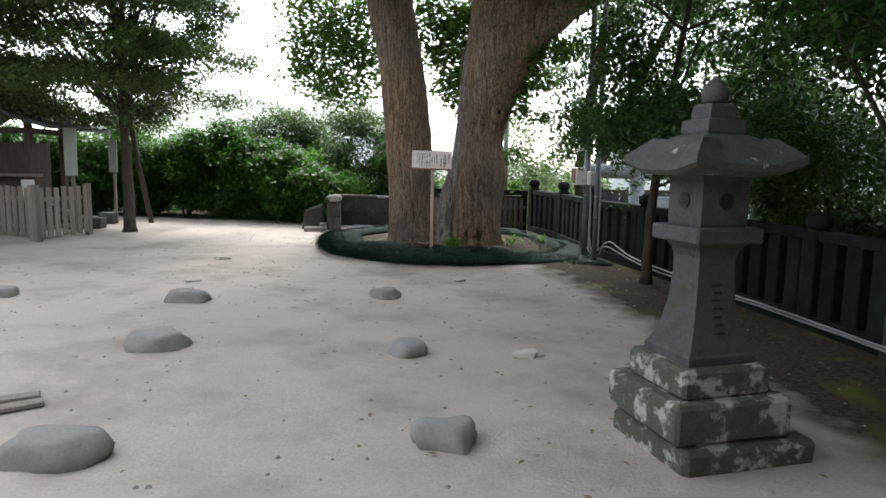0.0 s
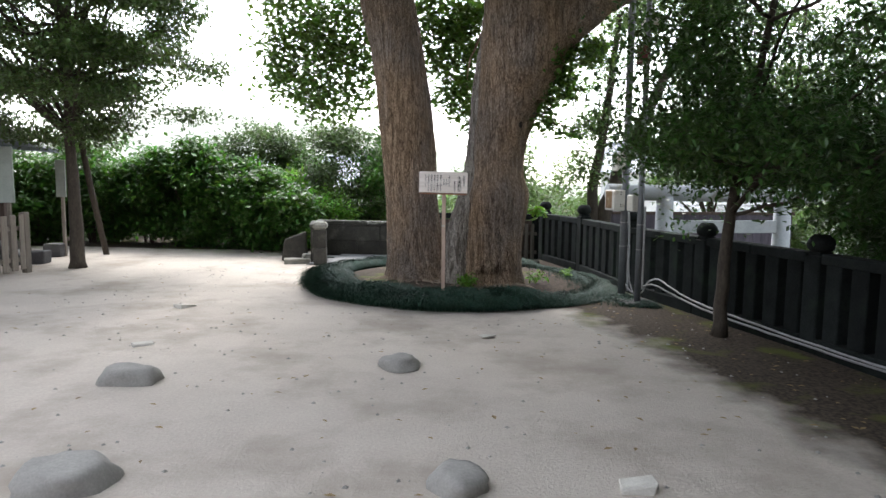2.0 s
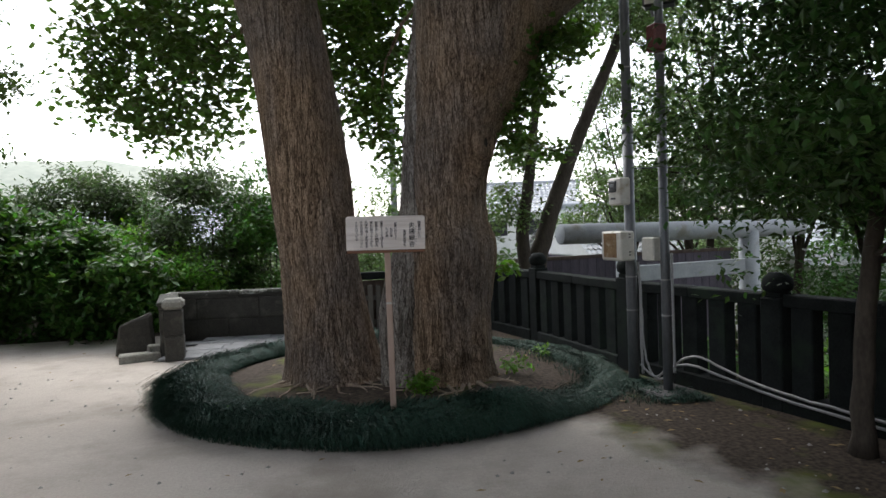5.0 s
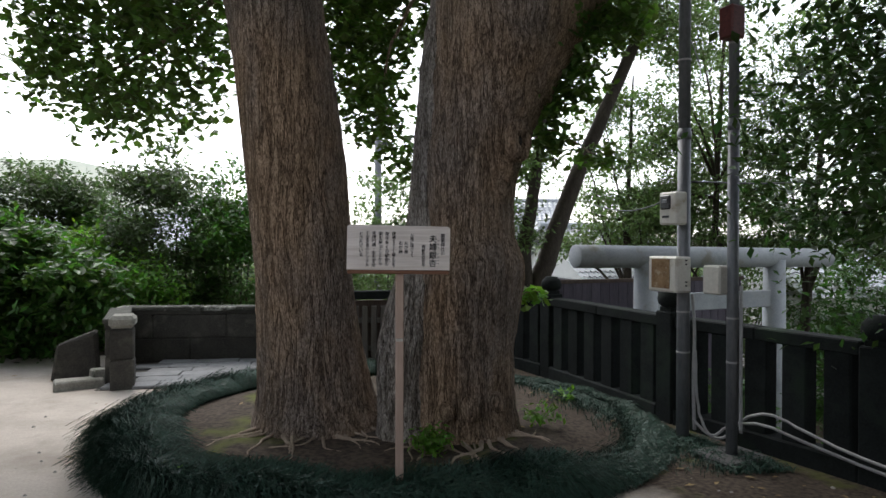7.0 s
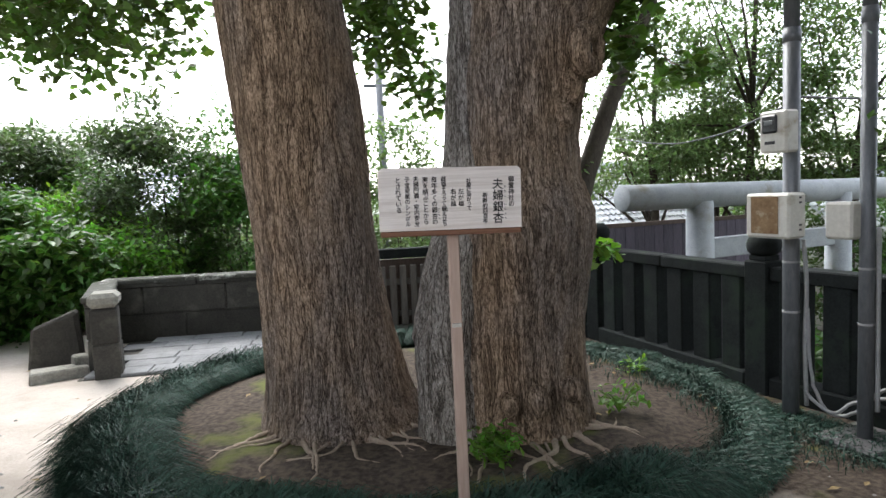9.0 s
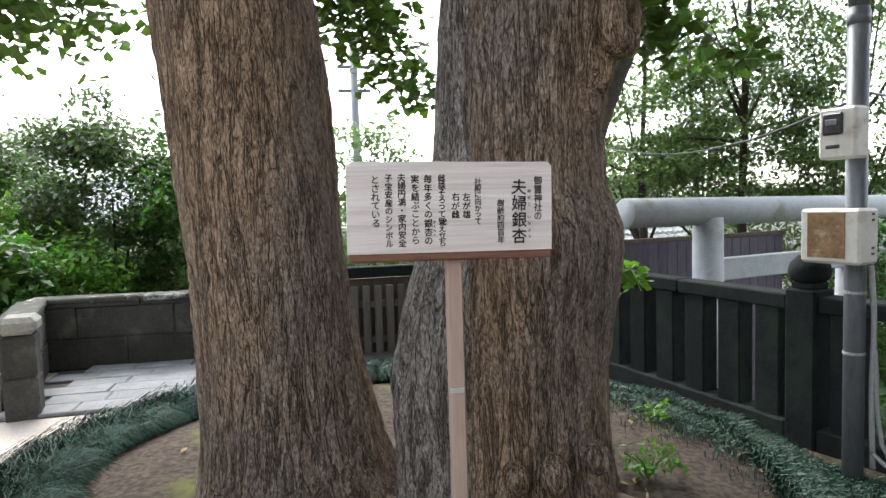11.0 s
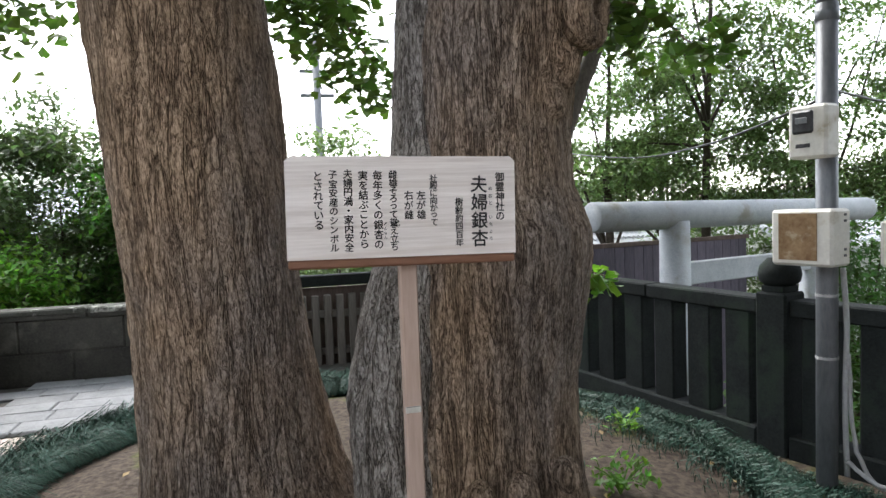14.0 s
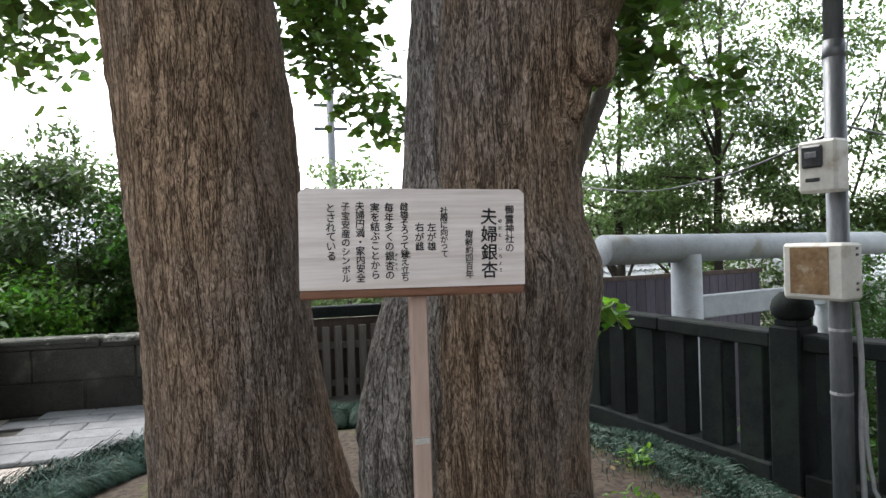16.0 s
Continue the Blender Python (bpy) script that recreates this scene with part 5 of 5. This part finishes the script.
# ---- houses beyond ----
def house(x, y, turn, wx, wy, eave, ridge, label, wall_mat, base=-2.7):
    e = thing("house", (x, y, 0), turn, label, "house", "houses beyond")
    part("wall", box(wx, wy, eave - base, (0, 0, base), 0.01), wall_mat, e)
    for sg in (-1, 1):
        rows, cols = 12, 22
        verts, faces = [], []
        for j in range(rows):
            for i in range(cols):
                x0, x1 = -wx / 2 - 0.4 + (wx + 0.8) * i / cols, -wx / 2 - 0.4 + (wx + 0.8) * (i + 1) / cols
                f0, f1 = j / rows, (j + 1.08) / rows
                y0, y1 = sg * (wy / 2 + 0.45) * (1 - f0), sg * (wy / 2 + 0.45) * (1 - f1)
                z0, z1 = eave - 0.1 + (ridge - eave + 0.1) * f0 + 0.05, eave - 0.1 + (ridge - eave + 0.1) * f1 + 0.01
                n = len(verts)
                xm = (x0 + x1) / 2
                verts += [(x0, y0, z0 - 0.03), (xm, y0, z0 + 0.03), (x1, y0, z0 - 0.03), (x1, y1, z1 - 0.03), (xm, y1, z1 + 0.03), (x0, y1, z1 - 0.03)]
                faces += [(n, n + 1, n + 4, n + 5), (n + 1, n + 2, n + 3, n + 4)]
        raw("roof", verts, faces, M_ROOF, e, "grey tiled roof slope")
    part("ridge", tube([(-wx / 2 - 0.45, 0, ridge + 0.04), (wx / 2 + 0.45, 0, ridge + 0.04)], 0.11, 10), M_ROOF, e)
    for sg in (-1, 1):
        bm = bmesh.new()
        vs = [bm.verts.new(q) for q in ((sg * wx / 2, -wy / 2, eave - 0.05), (sg * wx / 2, wy / 2, eave - 0.05), (sg * wx / 2, 0, ridge - 0.05))]
        vs2 = [bm.verts.new(q.co + Vector((-sg * 0.1, 0, 0))) for q in vs]
        bm.faces.new(vs)
        bm.faces.new(vs2[::-1])
        part("gable", bm, M_PLASTER, e, "white plastered gable")
    for i in range(3):
        w_ = part("window", box(0.9, 0.06, 0.8, (-wx / 3 + wx / 3 * i, -wy / 2 - 0.01, eave - 1.2), 0.01), M_DARK, e)
        part("frame", box(1.0, 0.05, 0.06, (-wx / 3 + wx / 3 * i, -wy / 2 - 0.03, eave - 1.26), 0.01), M_PLASTER, w_)
    return e


house(7.6, 26.0, 12, 3.0, 4.2, 0.55, 2.1, "low house with grey tiled roof and white gable", M_PURPLE)
house(8.6, 40.0, -10, 5.0, 5.0, 2.2, 3.8, "white two-storey house with grey tiled roof", M_PLASTER)
house(15.5, 24.0, 0, 7.0, 5.0, 0.2, 1.6, "low house with grey tiled roof", M_PLASTER)
house(-12, 42.0, 5, 8.0, 6.0, 1.2, 3.0, "distant house with grey roof behind hedge", M_PLASTER)
bf = thing("board_fence", (5.0, 17.2, 0), 10, "dark purplish weathered board fence below the torii", "fence")
for i in range(26):
    part("plank", box(0.185, 0.03, 3.6, (-2.5 + 0.19 * i, 0, -2.7), 0.004), M_PURPLE, bf)
part("rail", box(5.0, 0.06, 0.07, (-0.1, 0, 0.88), 0.006), M_BROWNWOOD, bf)
up = thing("distant_pole", (0.42, 22.0, 0), 0, "thin grey utility pole beyond the trees", "pole")
part("shaft", tube([(0, 0, -2.7), (0, 0, 5.2)], [0.11, 0.08], 12), M_STEEL, up, smooth=True)
for z in (4.0, 4.5):
    part("arm", box(0.7, 0.07, 0.07, (0, 0, z), 0.006), M_STEEL, up)


def hill():
    verts, faces = [], []
    n = 60
    for i in range(n + 1):
        a = math.radians(-75 + 150 * i / n)
        x, y = 130 * math.sin(a), 130 * math.cos(a)
        z = 3 + 15 * math.exp(-((math.degrees(a) + 22) / 16) ** 2) + 4 * noise.noise(Vector((i * 0.3, 0, 0))) + 1.2 * noise.noise(Vector((i * 1.7, 3, 0)))
        z *= 1.0 if a < 0 else 0.15
        verts += [(x, y, -4), (x * 1.08, y * 1.08, z * 0.6), (x * 1.2, y * 1.2, z)]
    for i in range(n):
        for j in range(2):
            q = i * 3 + j
            faces.append((q, q + 3, q + 4, q + 1))
    tagged(raw("backdrop", verts, faces, M_HILL, smooth=True), "wooded hills on the horizon, coloured pale to paint haze", "hill", kind="structure")


hill()


# ---- small shrine at the yard's edge ----
def picket_fence(a, b, n, label):
    a, b = Vector((*a, 0)), Vector((*b, 0))
    d = b - a
    L = d.length
    m = (a + b) / 2
    e = thing("picket_fence", (m.x, m.y, 0), math.degrees(math.atan2(d.y, d.x)), label, "fence", "picket fences")
    for i in range(n):
        part("picket", box(L / n * 0.72, 0.03, 0.92, (-L / 2 + L * (i + 0.5) / n, -0.03, 0.06 + random.uniform(-0.015, 0.015)), 0.012, taper=0.92, jitter=0.004), M_OLDWOOD, e)
    for z in (0.2, 0.72):
        part("rail", box(L, 0.045, 0.07, (0, 0.01, z), 0.006), M_OLDWOOD, e)
    for x in (-L / 2, L / 2):
        part("post", box(0.11, 0.11, 1.05, (x, 0.0, -0.03), 0.01), M_OLDWOOD, e)


picket_fence((-9.6, 11.3), (-7.75, 10.5), 9, "weathered grey wooden picket fence round the small shrine")
picket_fence((-7.6, 10.4), (-7.45, 11.6), 7, "weathered grey wooden picket fence by the shrine steps")
sh = thing("small_shrine", (-9.9, 12.5, 0), 12, "small dark wooden shrine with grey-green metal roof", "shrine")
part("plinth", box(2.0, 1.8, 0.35, (0, 0, -0.02), 0.02), M_WALL, sh)
for x in (-0.8, 0.8):
    for y in (-0.7, 0.7):
        part("pillar", box(0.12, 0.12, 1.95, (x, y, 0.3), 0.01), M_BROWNWOOD, sh)
part("body", box(1.3, 1.1, 1.5, (-0.1, 0.1, 0.33), 0.01), M_BROWNWOOD, sh)
part("beam", box(1.9, 0.1, 0.12, (0, -0.7, 2.0), 0.01), M_BROWNWOOD, sh)
part("beam", box(0.1, 1.6, 0.12, (0.8, 0, 2.0), 0.01), M_BROWNWOOD, sh)
part("shelf", box(1.9, 0.3, 0.06, (0, -0.65, 1.12), 0.008), M_OLDWOOD, sh)
part("notice", box(0.26, 0.02, 0.34, (0.78, -0.79, 0.72), 0.004), M_PLASTER, sh, "white paper notice")
bm = bmesh.new()
prof = [(-1.55, 2.12), (-0.9, 2.3), (-0.35, 2.65), (0, 3.0), (0.35, 2.65), (0.9, 2.3), (1.55, 2.12)]
rows = [[bm.verts.new((x, y, z + dz)) for y, z in prof] for x, dz in ((-1.5, 0.05), (1.5, 0.05))]
low = [[bm.verts.new((x, y, z + dz)) for y, z in prof] for x, dz in ((-1.5, -0.03), (1.5, -0.03))]
for i in range(6):
    bm.faces.new((rows[0][i], rows[1][i], rows[1][i + 1], rows[0][i + 1]))
    bm.faces.new((low[0][i], low[0][i + 1], low[1][i + 1], low[1][i]))
    for s in (0, 1):
        bm.faces.new((rows[s][i], rows[s][i + 1], low[s][i + 1], low[s][i]))
for i in (0, 6):
    bm.faces.new((rows[0][i], low[0][i], low[1][i], rows[1][i]))
bmesh.ops.recalc_face_normals(bm, faces=bm.faces[:])
bm.transform(pose(0, 0, 0, 0, 0, 90))
part("roof", bm, M_COPPER, sh, "curved grey-green metal roof")
for x, y, w_, h0, h1, lab in [(-8.1, 12.05, 0.26, 1.15, 2.12, "tall pale upright notice board on a post"), (-8.45, 13.95, 0.2, 1.2, 1.95, "faded pale upright notice board on a pole")]:
    e = thing("notice_board", (x, y, 0), 8, lab, "sign", "upright boards")
    part("board", box(w_, 0.035, h1 - h0, (0, 0, h0), 0.01), M_SIGNPALE, e)
    part("post", box(0.06, 0.05, h0 + 0.3, (0, 0.045, -0.03), 0.005), M_OLDWOOD, e)
for x, y, s, lab in [(-8.6, 13.9, 0.34, "square cut stone block beside the steps"), (-8.1, 12.75, 0.32, "square cut stone block beside the steps"), (-8.4, 12.5, 0.3, "square cut stone block beside the steps")]:
    solo("cut_stone", box(s, s, s * 0.8, (0, 0, -0.02), 0.02, jitter=0.01), M_LANTERN, (x, y, 0), 14, lab, "stone", "cut stones")
st = thing("stone_steps", (-9.0, 13.2, 0), 10, "three weathered stone steps with sloping side stone", "steps")
for i in range(3):
    part("step", box(0.9, 0.28, 0.19, (-0.25 * i, 0.0, 0.19 * i - 0.02), 0.012, 90), M_LANTERN, st)
bm = box(1.1, 0.14, 0.14, (0, 0, 0), 0.012)
bm.transform(pose(-0.1, -0.5, 0.3, 0, 32, 0))
part("side_stone", bm, M_LANTERN, st)

# ---- plain unseen walls added to block light from behind and the west ----
solo("wall_south", box(26, 0.25, 4.8, (0, 0, -0.1), 0.02), M_BROWNWOOD, (-2.5, -5.5, 0), 4, "plain dark wall added unseen behind the yard to block light", "wall", kind="structure")
solo("wall_west_hall", box(0.25, 20, 6.0, (0, 0, -0.1), 0.02), M_BROWNWOOD, (-15.5, 4.0, 0), 0, "plain dark wall added unseen west of the yard to block light", "wall", kind="structure")
